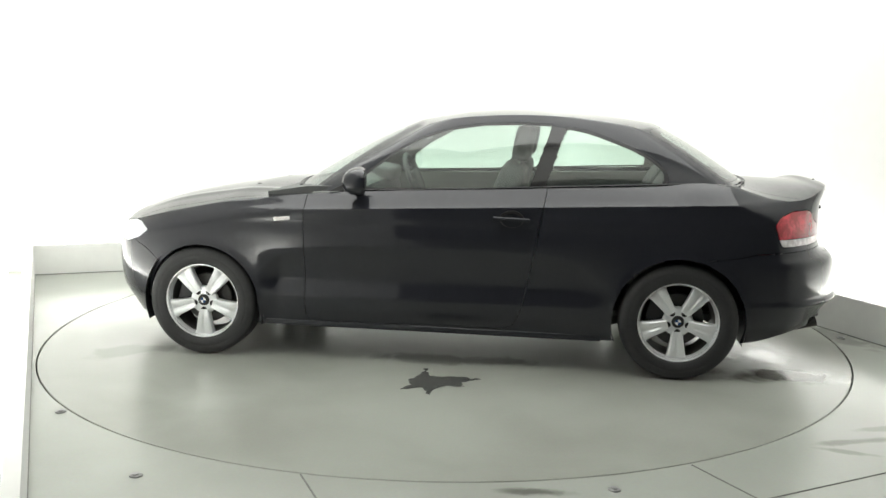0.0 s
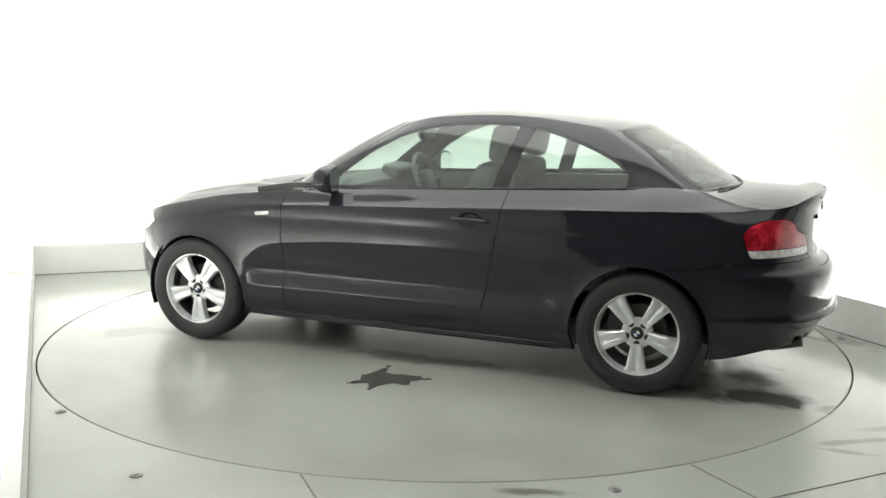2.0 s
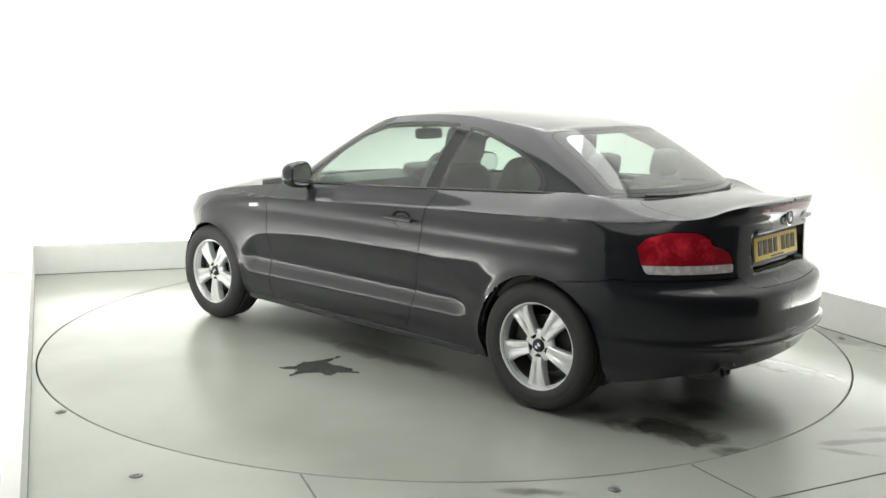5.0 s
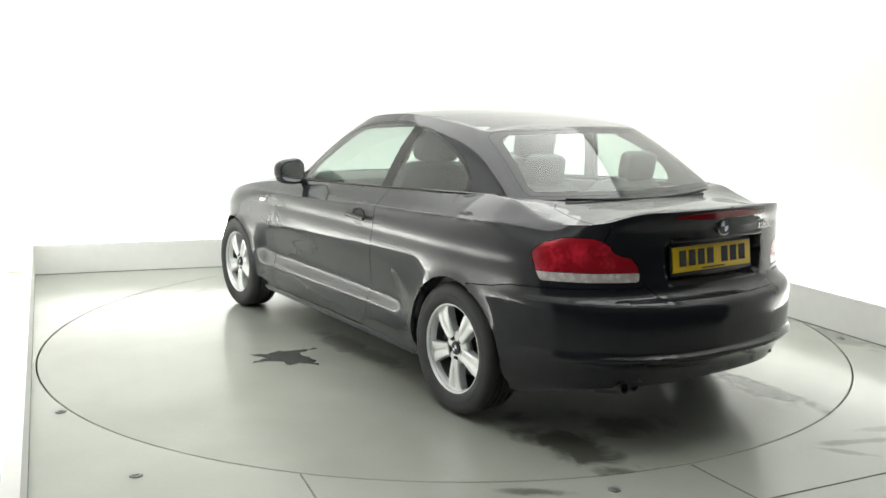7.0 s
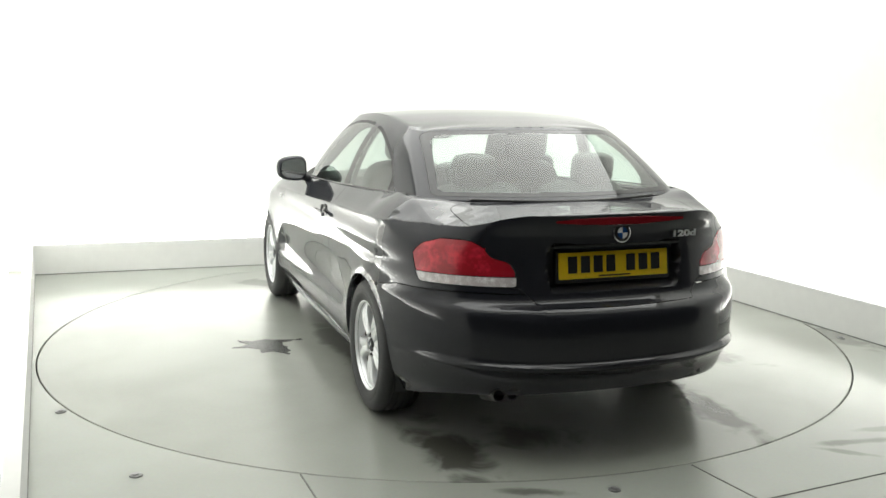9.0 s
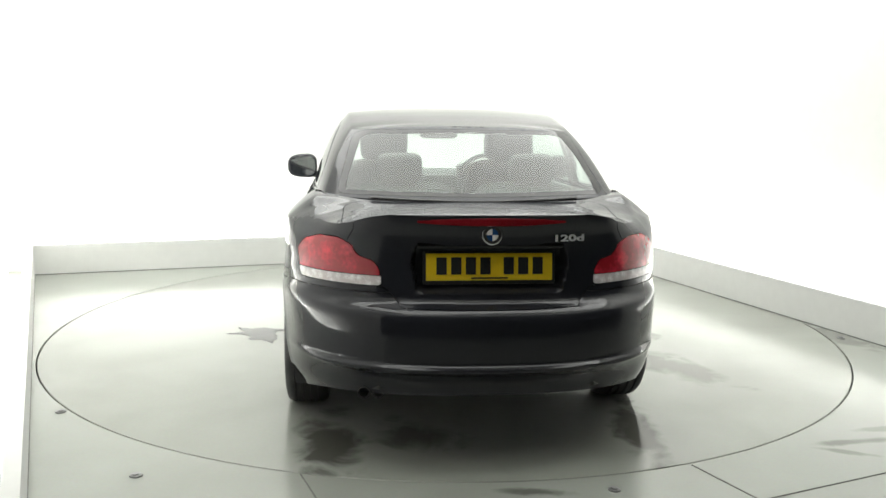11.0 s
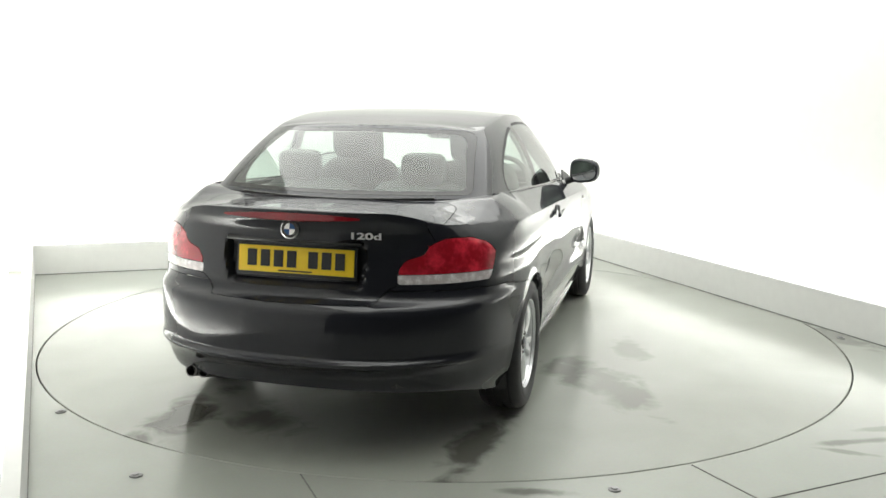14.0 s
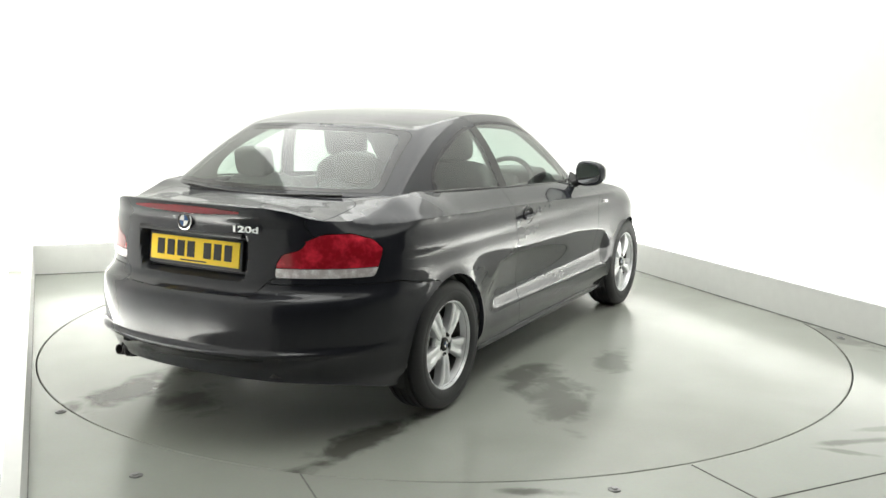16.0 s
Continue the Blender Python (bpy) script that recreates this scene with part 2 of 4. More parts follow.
def build_booth():
    d_back = (CORNER_B - CORNER_L).normalized()
    n_back = Vector((-d_back.y, d_back.x))
    n_right = Vector((-SIDE.y, SIDE.x))
    left_end = CORNER_L + Vector((0.403, -0.915)) * 5.7
    right_end = CORNER_B + SIDE * 5.8
    gap = 0.22
    # floor with a round well for the turntable
    ring = [Vector((2.4565 * math.cos(2 * math.pi * k / 180), 2.4565 * math.sin(2 * math.pi * k / 180))) for k in range(180)]
    bm = bmesh.new()
    inner = [bm.verts.new((*q, 0)) for q in ring]
    deep = [bm.verts.new((*q, -0.12)) for q in ring]
    outer = [bm.verts.new((12 * q.x / max(abs(q.x), abs(q.y)), 12 * q.y / max(abs(q.x), abs(q.y)), 0)) for q in ring]
    for k in range(180):
        j = (k + 1) % 180
        bm.faces.new((inner[k], outer[k], outer[j], inner[j]))
        bm.faces.new((inner[k], inner[j], deep[j], deep[k]))
    tagged(new("floor", finish("floor", bm, M_FLOOR, False)), "pale grey-green painted studio floor", kind="structure")
    well = new("turntable_well", finish("turntable_well", slab(ring, -0.14, -0.115), M_GAP, False))
    tagged(well, kind="structure")
    # low plinths round the floor
    for name, a, b in (("plinth_back", CORNER_L, CORNER_B), ("plinth_right", CORNER_B, right_end), ("plinth_left", left_end, CORNER_L)):
        ob = wall_between(name, a, b, 0, 0.245, 0.06, M_PLINTH)
        tagged(ob, "low off-white painted plinth along the backdrop")
        inward = Vector(((b - a).y, -(b - a).x)).normalized() * 0.003
        joint = wall_between("plinth_joint", a + inward, b + inward, 0.0005, 0.005, 0.006, M_JOINT)
        tagged(joint, "thin dark joint at the foot of the plinth")
    # walls stand behind the plinths
    n_left = Vector((-0.915, -0.403))
    wl, wb = CORNER_L + n_back * gap + n_left * gap, CORNER_B + n_back * gap + n_right * gap
    # back and right wall meet in a wide cove
    run = 1.1
    p0, p2 = wb - d_back * run, wb + SIDE * run
    bend = [p0 * (1 - t) ** 2 + wb * 2 * t * (1 - t) + p2 * t * t for t in np.linspace(0, 1, 25)]
    line = [wl] + bend + [right_end + n_right * gap]
    bm = bmesh.new()
    rows = []
    for i, q in enumerate(line):
        d = (line[min(i + 1, len(line) - 1)] - line[max(i - 1, 0)]).normalized()
        o = q + Vector((-d.y, d.x)) * 0.1
        rows.append([bm.verts.new((*e, z)) for e, z in ((q, 0), (q, 4.0), (o, 4.0), (o, 0))])
    for a, b in zip(rows, rows[1:]):
        for j in range(4):
            bm.faces.new((a[j], b[j], b[(j + 1) % 4], a[(j + 1) % 4]))
    bm.faces.new(rows[0])
    bm.faces.new(rows[-1][::-1])
    bmesh.ops.recalc_face_normals(bm, faces=bm.faces)
    tagged(new("wall_back", finish("wall_back", bm, M_WALL, True, 25)), "white painted studio backdrop wall with a coved corner", kind="structure")
    wall_between("wall_front_header", right_end + n_right * gap, left_end + n_left * gap, 2.3, 4.0, 0.1, M_WALL)
    wall_between("wall_left", left_end + n_left * gap, wl, 0, 4.0, 0.1, M_WALL)
    # the dim hall on the viewer's side
    wall_between("wall_hall_front", Vector((9, -9.5)), Vector((-9, -9.5)), 0, 4.0, 0.1, M_DARK_ROOM)
    wall_between("wall_hall_left", Vector((-9, -9.5)), Vector((-9, 8)), 0, 4.0, 0.1, M_DARK_ROOM)
    wall_between("wall_hall_right", Vector((9, 8)), Vector((9, -9.5)), 0, 4.0, 0.1, M_DARK_ROOM)
    wall_between("wall_hall_back", Vector((-9, 8)), Vector((9, 8)), 0, 4.0, 0.1, M_DARK_ROOM)
    booth = [wl, wb, right_end + n_right * gap, left_end + n_left * gap]
    ob = new("ceiling", finish("ceiling", slab([tuple(q) for q in booth], 4.0, 4.06), M_WALL, False))
    tagged(ob, kind="structure")
    ob = new("ceiling_hall", finish("ceiling_hall", slab([(-9.2, -9.7), (9.2, -9.7), (9.2, 8.2), (-9.2, 8.2)], 4.07, 4.15), M_DARK_ROOM, False))
    tagged(ob, kind="structure")
    # wall washers hidden behind the plinths
    for a, b, n, power in ((CORNER_L, CORNER_B, n_back, 56), (CORNER_B, CORNER_B + SIDE * 4.8, n_right, 36), (CORNER_L + Vector((0.403, -0.915)) * 4.6, CORNER_L, n_left, 41)):
        mid, d = (a + b) / 2, (b - a).normalized()
        eye = mid + n * 0.10
        lamp = area_lamp("wall_washer_light", (*eye, 0.10), (*(eye + n * 0.03), 1.0), (b - a).length * 0.96, 0.05, power, LAMP_TINT)
        z = (Vector((*(-n * 0.08), -1))).normalized()
        x = Vector((*d, 0))
        y = z.cross(x).normalized()
        x = y.cross(z)
        lamp.matrix_world = Matrix.Translation((*eye, 0.10)) @ Matrix((x, y, z)).transposed().to_4x4()


def build_floor_fittings():
    for a, c in (((-0.565, -2.395), (-0.20, -3.24)), ((1.03, -2.245), (1.60, -3.33)), ((2.60, -1.93), (1.215, -2.57))):
        a, c = Vector(a), Vector(c)
        d = (c - a).normalized()
        o = Vector((-d.y, d.x)) * 0.003
        ob = new("floor_seam", finish("floor_seam", slab([a - o, c - o, c + o, a + o], -0.01, 0.002), M_JOINT, False))
        tagged(ob, "thin dark joint between floor plates", kind="structure")
    first = None
    for x, y in ((-1.207, -2.433), (-1.801, -1.721), (0.664, -2.499), (1.93, 1.55), (2.53, -0.16)):
        if first is None:
            bm = lathe([(0, 0.010), (0.012, 0.010), (0.014, 0.006), (0.024, 0.005), (0.026, 0.0), (0, 0.0)], 16, "Z")
            first = new("floor_bolt", finish("floor_bolt", bm, M_BOLT))
            first.location = (x, y, 0)
            tagged(first, "small dull steel bolt head in the floor", "bolt", "bolts round the turntable")
        else:
            copy_thing(first, pose(x, y, 0, 0, 0, 40 * x))


build_booth()
build_floor_fittings()
# ---------------------------------------------------------------- the car's skin
def curve(*pairs):
    """A smooth function through (x, value) pairs, in rising x."""
    xs, ys = np.array([q[0] for q in pairs], float), np.array([q[1] for q in pairs], float)
    d = np.diff(ys) / np.diff(xs)
    m = np.empty_like(ys)
    m[0], m[-1] = d[0], d[-1]
    for i in range(1, len(xs) - 1):
        m[i] = 0 if d[i - 1] * d[i] <= 0 else 2 * d[i - 1] * d[i] / (d[i - 1] + d[i])

    def f(x):
        x = np.clip(x, xs[0], xs[-1])
        i = np.clip(np.searchsorted(xs, x, side="right") - 1, 0, len(xs) - 2)
        h = xs[i + 1] - xs[i]
        t = (x - xs[i]) / h
        return ((2 * t**3 - 3 * t**2 + 1) * ys[i] + (t**3 - 2 * t**2 + t) * h * m[i]
                + (-2 * t**3 + 3 * t**2) * ys[i + 1] + (t**3 - t**2) * h * m[i + 1])
    return f


# side view: front of the car is at +x, wheel centres at x = +-1.33
nose_x = curve((0.15, 1.97), (0.25, 2.03), (0.35, 2.085), (0.50, 2.10), (0.60, 2.09), (0.68, 2.065), (0.74, 2.03))
tail_x = curve((0.18, -2.10), (0.28, -2.185), (0.35, -2.222), (0.392, -2.264), (0.407, -2.286), (0.417, -2.286), (0.427, -2.271), (0.436, -2.263), (0.53, -2.265), (0.605, -2.258), (0.64, -2.24), (0.665, -2.185),
               (0.70, -2.165), (0.85, -2.155), (0.93, -2.16), (0.985, -2.178), (1.02, -2.185))
sill_z = curve((-2.28, 0.285), (-2.05, 0.262), (-1.75, 0.205), (-1.0, 0.185), (0.9, 0.195), (1.6, 0.19), (2.1, 0.17))
top_z = curve((-2.20, 1.022), (-2.15, 1.005), (-2.10, 0.98), (-2.03, 0.966), (-1.95, 0.962), (-1.85, 0.972), (-1.72, 1.005), (-1.58, 1.045), (-1.42, 1.052), (-1.2, 1.03),
              (-0.7, 1.01), (-0.4, 0.997), (0.23, 0.972), (0.55, 0.955), (0.86, 0.925), (1.19, 0.885), (1.43, 0.842), (1.63, 0.803), (1.80, 0.762), (1.95, 0.728), (2.1, 0.705))
width_z = curve((0.15, 0.915), (0.22, 0.938), (0.30, 0.972), (0.38, 0.984), (0.46, 0.988), (0.56, 0.992), (0.65, 0.996), (0.72, 0.997), (0.80, 0.990), (0.88, 0.970), (1.05, 0.945))
width_x = curve((-2.3, 0.985), (-1.7, 0.992), (-1.33, 1.0), (-0.8, 0.99), (-0.2, 0.982), (0.7, 0.982), (1.33, 0.99), (1.8, 0.985))
middle_z = curve((-2.20, 1.022), (-2.12, 1.019), (-1.98, 1.022), (-1.80, 1.026), (-1.62, 1.035), (0.64, 0.928), (0.80, 0.932), (0.95, 0.948), (1.12, 0.955), (1.31, 0.932), (1.50, 0.903),
                 (1.70, 0.862), (1.89, 0.806), (2.02, 0.752), (2.07, 0.705))
tuck = curve((-2.25, 0.0), (-2.1, 0.04), (-1.9, 0.07), (-1.6, 0.10), (-1.35, 0.098), (-1.0, 0.073), (-0.49, 0.053), (0.0, 0.057), (0.46, 0.077), (0.9, 0.062), (1.5, 0.05), (1.9, 0.04), (2.1, 0.02))
HALF = 0.868
CREST = curve((-1.0, 0.50), (-0.9, 0.545), (-0.76, 0.635), (-0.55, 0.664), (0.2, 0.67), (0.71, 0.638), (0.84, 0.612), (0.94, 0.55), (1.0, 0.50))
FX, RX, FN, RN = 1.18, -1.45, 2.45, 2.55


def plan_table(n):
    """Steps of equal length round half the plan: which stretch, and where in it."""
    psi = np.linspace(0, math.pi / 2, 400)
    stretch = []
    for kind in range(3):
        if kind == 0:
            stretch += [(0, q) for q in psi]
        elif kind == 1:
            stretch += [(1, q) for q in np.linspace(0, 1, 300)[1:]]
        else:
            stretch += [(2, q) for q in psi[::-1][1:]]
    s = np.array(stretch)
    x, y = plan(s[:, 0], s[:, 1], np.full(len(s), 0.6))
    way = np.concatenate([[0], np.cumsum(np.hypot(np.diff(x), np.diff(y)))])
    return way / way[-1], s


def plan(kind, q, z, inset=0.0):
    w = HALF * width_z(z) - inset
    cf, sf = np.abs(np.cos(q)), np.abs(np.sin(q))
    xf = FX + (nose_x(z) - FX) * cf ** (2 / FN)
    xr = RX + (tail_x(z) - RX) * cf ** (2 / RN)
    x = np.where(kind == 0, xf, np.where(kind == 1, FX + (RX - FX) * q, xr))
    y = np.where(kind == 0, w * sf ** (2 / FN), np.where(kind == 1, w, w * sf ** (2 / RN)))
    return x, y * width_x(x)


WAY, STRETCH = plan_table(0)


def sort_a(a):
    """Stretch and place in it for a way 0..1 round the half plan."""
    i = np.clip(np.searchsorted(WAY, a) - 1, 0, len(WAY) - 2)
    f = np.clip((a - WAY[i]) / (WAY[i + 1] - WAY[i]), 0, 1)
    k0, k1, q0, q1 = STRETCH[i, 0], STRETCH[i + 1, 0], STRETCH[i, 1], STRETCH[i + 1, 1]
    q0 = np.where((k0 == 0) & (k1 == 1), 0.0, q0)
    q0 = np.where((k0 == 1) & (k1 == 2), math.pi / 2, q0)
    return k1, q0 + (q1 - q0) * f


def ease(x):
    x = np.clip(x, 0, 1)
    return x * x * (3 - 2 * x)


def skin(a, v):
    """The lower body: a runs from the nose's middle round the left side to the tail's middle, v from sill to shoulder."""
    kind, q = sort_a(a)
    x0, _ = plan(kind, q, np.full_like(a, 0.6))
    zb, zt = sill_z(x0), top_z(x0)
    z = zb + (zt - zb) * v
    d = (zt - z) / 0.105
    inset = tuck(x0) * np.clip(1 - d, 0, 1) ** 1.7
    x, y = plan(kind, q, z, inset)
    # flared lips round the wheels
    for cx, r0 in ((1.33, 0.335), (-1.33, 0.35)):
        r = np.hypot(x - cx, z - 0.31)
        y = y + np.where(y > 0.6, (0.008 * np.exp(-((r - r0) / 0.09) ** 2) + 0.007 * np.clip(1 - (r - r0) / 0.05, 0, 1) ** 2) * ease((z - 0.2) / 0.12), 0)
    # swage line along the shoulder, sculpted hollow low on the door
    line = 0.862 + (0.73 - x) * 0.038
    on_side = ease((1.3 - x) / 0.3) * ease((x + 1.95) / 0.3) * (y > 0.6)
    under = 0.013 * ease((z - 0.775) / 0.09) + 0.008 * np.exp(-np.clip(line - z, 0, None) / 0.03)
    y = y + on_side * np.where(z <= line, under, 0.021 * np.exp(-np.clip(z - line, 0, None) / 0.018))
    crest = CREST(x)
    trough, foot = np.minimum(0.475, crest - 0.02), 0.372
    down, up = np.clip((crest - z) / (crest - trough), 0, 1), np.clip((z - foot) / (trough - foot), 0, 1)
    fall = np.where(z > trough, 0.5 * ease(down) + 0.5 * down * (2 - down), 0.5 * ease(up) + 0.5 * up * (2 - up))
    y = y - (0.025 + 0.004 * np.clip(x, -1, 1)) * ease((1.0 - x) / 0.14) * ease((x + 0.99) / 0.20) * fall * (y > 0.6)
    # the hollow for the rear number plate
    m = ease((0.325 - 0.2 * np.abs(z - 0.82) - y) / 0.02) * ease((z - 0.705) / 0.02) * ease((0.898 - z) / 0.015) * (x < -1.9)
    x = x + 0.048 * m
    return np.stack([x, y, z], -1)


def deck(a, t):
    """Bonnet and boot top: from the shoulder's edge (t = 0) to the middle of the car (t = 1)."""
    e = skin(a, np.ones_like(a))
    z = e[:, 2] + (middle_z(e[:, 0]) - e[:, 2]) * (1 - np.clip(1 - t, 0, 1) ** 2.3)
    # power lines on the bonnet
    rise = 0.006 * np.exp(-((e[:, 1] * (1 - t) - 0.42 - 0.1 * (1.9 - e[:, 0])) / 0.05) ** 2) * ease((1.9 - e[:, 0]) / 0.3) * (e[:, 0] > 0.5)
    lip = 0.010 * np.exp(-((e[:, 0] + 2.15) / 0.035) ** 2) * ease((0.6 - e[:, 1] * (1 - t)) / 0.1) * (1 - np.clip(1 - t, 0, 1) ** 5)
    return np.stack([e[:, 0], e[:, 1] * (1 - t), z + rise + lip], -1)


# greenhouse: the foot line and the roof line, from the middle of the windscreen round to the middle of the rear window
FOOT = [(0.945, 0.0, 0.945), (0.915, 0.25, 0.945), (0.83, 0.50, 0.942), (0.70, 0.675, 0.938), (0.46, 0.735, 0.952), (0.0, 0.752, 0.970), (-0.49, 0.757, 0.993),
        (-1.0, 0.742, 1.016), (-1.44, 0.702, 1.035), (-1.570, 0.645, 1.035), (-1.648, 0.49, 1.032), (-1.715, 0.26, 1.026), (-1.74, 0.0, 1.022)]
ROOF = [(0.185, 0.0, 1.345), (0.175, 0.22, 1.343), (0.155, 0.40, 1.334), (0.115, 0.495, 1.320), (0.05, 0.535, 1.338), (-0.12, 0.554, 1.374), (-0.42, 0.560, 1.392),
        (-0.70, 0.557, 1.385), (-0.99, 0.553, 1.348), (-1.110, 0.537, 1.324), (-1.170, 0.43, 1.334), (-1.205, 0.23, 1.341), (-1.218, 0.0, 1.344)]
FOOT, ROOF = np.array(FOOT), np.array(ROOF)
roof_z = curve((-1.23, 1.342), (-1.05, 1.370), (-0.87, 1.394), (-0.69, 1.409), (-0.44, 1.416), (-0.16, 1.402), (0.08, 1.366), (0.19, 1.344))


def through_points(p, t):
    """Catmull-Rom through the rows of p, t in 0..len-1."""
    q = np.vstack([2 * p[0] - p[1], p, 2 * p[-1] - p[-2]])
    q[0] = p[1] * [1, -1, 1]
    q[-1] = p[-2] * [1, -1, 1]
    i = np.clip(t.astype(int), 0, len(p) - 2)
    f = (t - i)[:, None]
    a, b, c, d = q[i], q[i + 1], q[i + 2], q[i + 3]
    return 0.5 * (2 * b + (c - a) * f + (2 * a - 5 * b + 4 * c - d) * f**2 + (3 * b - a - 3 * c + d) * f**3)


def cabin(a, w):
    """Pillars and panes: a 0..12 round the cabin, w from foot to roof line."""
    lo, hi = through_points(FOOT, a), through_points(ROOF, a)
    out = hi - lo
    along = through_points(FOOT, np.minimum(a + 0.02, 12)) - through_points(FOOT, np.maximum(a - 0.02, 0))
    nrm = np.cross(along, out)
    nrm /= np.linalg.norm(nrm, axis=1)[:, None]
    nrm *= np.where((nrm[:, 0] * (lo[:, 0] + 0.3) + nrm[:, 1] * lo[:, 1]) < 0, -1, 1)[:, None]
    bulge = 0.03 - 0.018 * ease((a - 7.0) / 1.8) - 0.012 * np.exp(-((a - 3) / 0.8) ** 2) - 0.01 * ease((3 - a) / 1.5)
    return lo + out * w[:, None] + nrm * (bulge * 4 * w * (1 - w) * (0.75 + 0.5 * w))[:, None]


def roof(a, t):
    e = through_points(ROOF, a)
    z = e[:, 2] + (np.maximum(roof_z(e[:, 0]), e[:, 2]) - e[:, 2]) * (1 - np.clip(1 - t, 0, 1) ** 2.6)
    return np.stack([e[:, 0], e[:, 1] * (1 - t), z], -1)


# ---------------------------------------------------------------- cutting a skin into panels
def inside(q, poly):
    x, y = q[:, 0], q[:, 1]
    hit = np.zeros(len(q), bool)
    for (x0, y0), (x1, y1) in zip(poly, np.roll(poly, -1, 0)):
        cross = ((y0 > y) != (y1 > y))
        with np.errstate(divide="ignore", invalid="ignore"):
            hit ^= cross & (x < (x1 - x0) * (y - y0) / (y1 - y0) + x0)
    return hit


def nearest(q, poly):
    best, where = np.full(len(q), 1e9), np.zeros_like(q)
    for p0, p1 in zip(poly, np.roll(poly, -1, 0)):
        d = p1 - p0
        u = np.clip(((q - p0) @ d) / max(d @ d, 1e-12), 0, 1)
        c = p0 + u[:, None] * d
        e = np.hypot(*(q - c).T)
        m = e < best
        best[m], where[m] = e[m], c[m]
    return best, where


def rounded(poly, r=0.03, n=5):
    """A polygon with its corners rounded off."""
    poly = np.array(poly, float)
    out = []
    for i, p in enumerate(poly):
        a, b = poly[i - 1] - p, poly[(i + 1) % len(poly)] - p
        la, lb = np.hypot(*a), np.hypot(*b)
        k = min(r, la * 0.45, lb * 0.45)
        s, e = p + a / la * k, p + b / lb * k
        for t in np.linspace(0, 1, n):
            out.append((1 - t) ** 2 * s + 2 * t * (1 - t) * p + t**2 * e)
    return np.array(out)


def grow(poly, d):
    """A polygon pushed outwards by d."""
    poly = np.array(poly, float)
    e = np.roll(poly, -1, 0) - np.roll(poly, 1, 0)
    n = np.stack([e[:, 1], -e[:, 0]], -1) / np.linalg.norm(e, axis=1)[:, None]
    area = (poly[:, 0] * np.roll(poly[:, 1], -1) - np.roll(poly[:, 0], -1) * poly[:, 1]).sum()
    return poly + n * d * (1 if area > 0 else -1)


def side_view(p):
    return p[:, [0, 2]]


def top_view(p):
    return p[:, :2]


def back_view(p):
    return p[:, 1:]


def tail_turn(p):
    """Angle round the tail (scaled to metres) and height."""
    return np.stack([np.arctan2(p[:, 1], -1.5 - p[:, 0]) * 0.7, p[:, 2]], -1)


def nose_turn(p):
    return np.stack([np.arctan2(p[:, 1], p[:, 0] - 1.3) * 0.75, p[:, 2]], -1)


def cut(fn, us, vs, regions, cell=0.02, hold=None):
    """Lays a grid on a skin, bends it to the outlines of the regions, and sorts its faces. Returns points, faces and, by region, the faces' numbers."""
    nu, nv = len(us), len(vs)
    u, v = (g.ravel() for g in np.meshgrid(us, vs, indexing="ij"))
    u, v = u.copy(), v.copy()
    u0, v0 = u.copy(), v.copy()
    step = np.repeat(np.gradient(us), nv)
    dv = np.median(np.diff(vs))
    held = np.zeros(len(u), bool)
    fixed = (v == hold) if hold is not None else held.copy()
    edge_u, edge_v = (u == us[0]) | (u == us[-1]), (v == vs[0]) | (v == vs[-1])
    pts = fn(u, v)
    for name, view, poly, where in regions:
        q = view(pts)
        dist, target = nearest(q, poly)
        mark = np.flatnonzero((dist < 0.55 * cell) & ~held & ~fixed & where(pts))
        if not len(mark):
            continue
        uu, vv = u[mark].copy(), v[mark].copy()
        du = step[mark]
        for _ in range(5):
            base = view(fn(uu, vv))
            e = target[mark] - base
            ju = (view(fn(uu + du * 0.05, vv)) - base) / (du * 0.05)[:, None]
            jv = (view(fn(uu, vv + dv * 0.05)) - base) / (dv * 0.05)
            det = ju[:, 0] * jv[:, 1] - ju[:, 1] * jv[:, 0]
            det = np.where(np.abs(det) < 1e-9, 1e9, det)
            su, sv = (e[:, 0] * jv[:, 1] - e[:, 1] * jv[:, 0]) / det, (ju[:, 0] * e[:, 1] - ju[:, 1] * e[:, 0]) / det
            uu = np.where(edge_u[mark], uu, np.clip(uu + np.clip(su, -du, du), us[0], us[-1]))
            vv = np.where(edge_v[mark], vv, np.clip(vv + np.clip(sv, -dv, dv), vs[0], vs[-1]))
        ok = (np.abs(uu - u0[mark]) < 0.85 * du) & (np.abs(vv - v0[mark]) < 0.85 * dv)
        u[mark[ok]], v[mark[ok]], held[mark[ok]] = uu[ok], vv[ok], True
        pts = fn(u, v)
    idx = np.arange(nu * nv).reshape(nu, nv)
    faces = np.stack([idx[:-1, :-1], idx[1:, :-1], idx[1:, 1:], idx[:-1, 1:]], -1).reshape(-1, 4)
    mid = pts[faces].mean(1)
    sort = np.full(len(faces), -1)
    for k, (name, view, poly, where) in enumerate(regions):
        m = (sort < 0) & where(mid) & inside(view(mid), poly)
        sort[m] = k
    groups = {name: faces[sort == k] for k, (name, *_) in enumerate(regions)}
    groups["rest"] = faces[sort < 0]
    return pts, groups


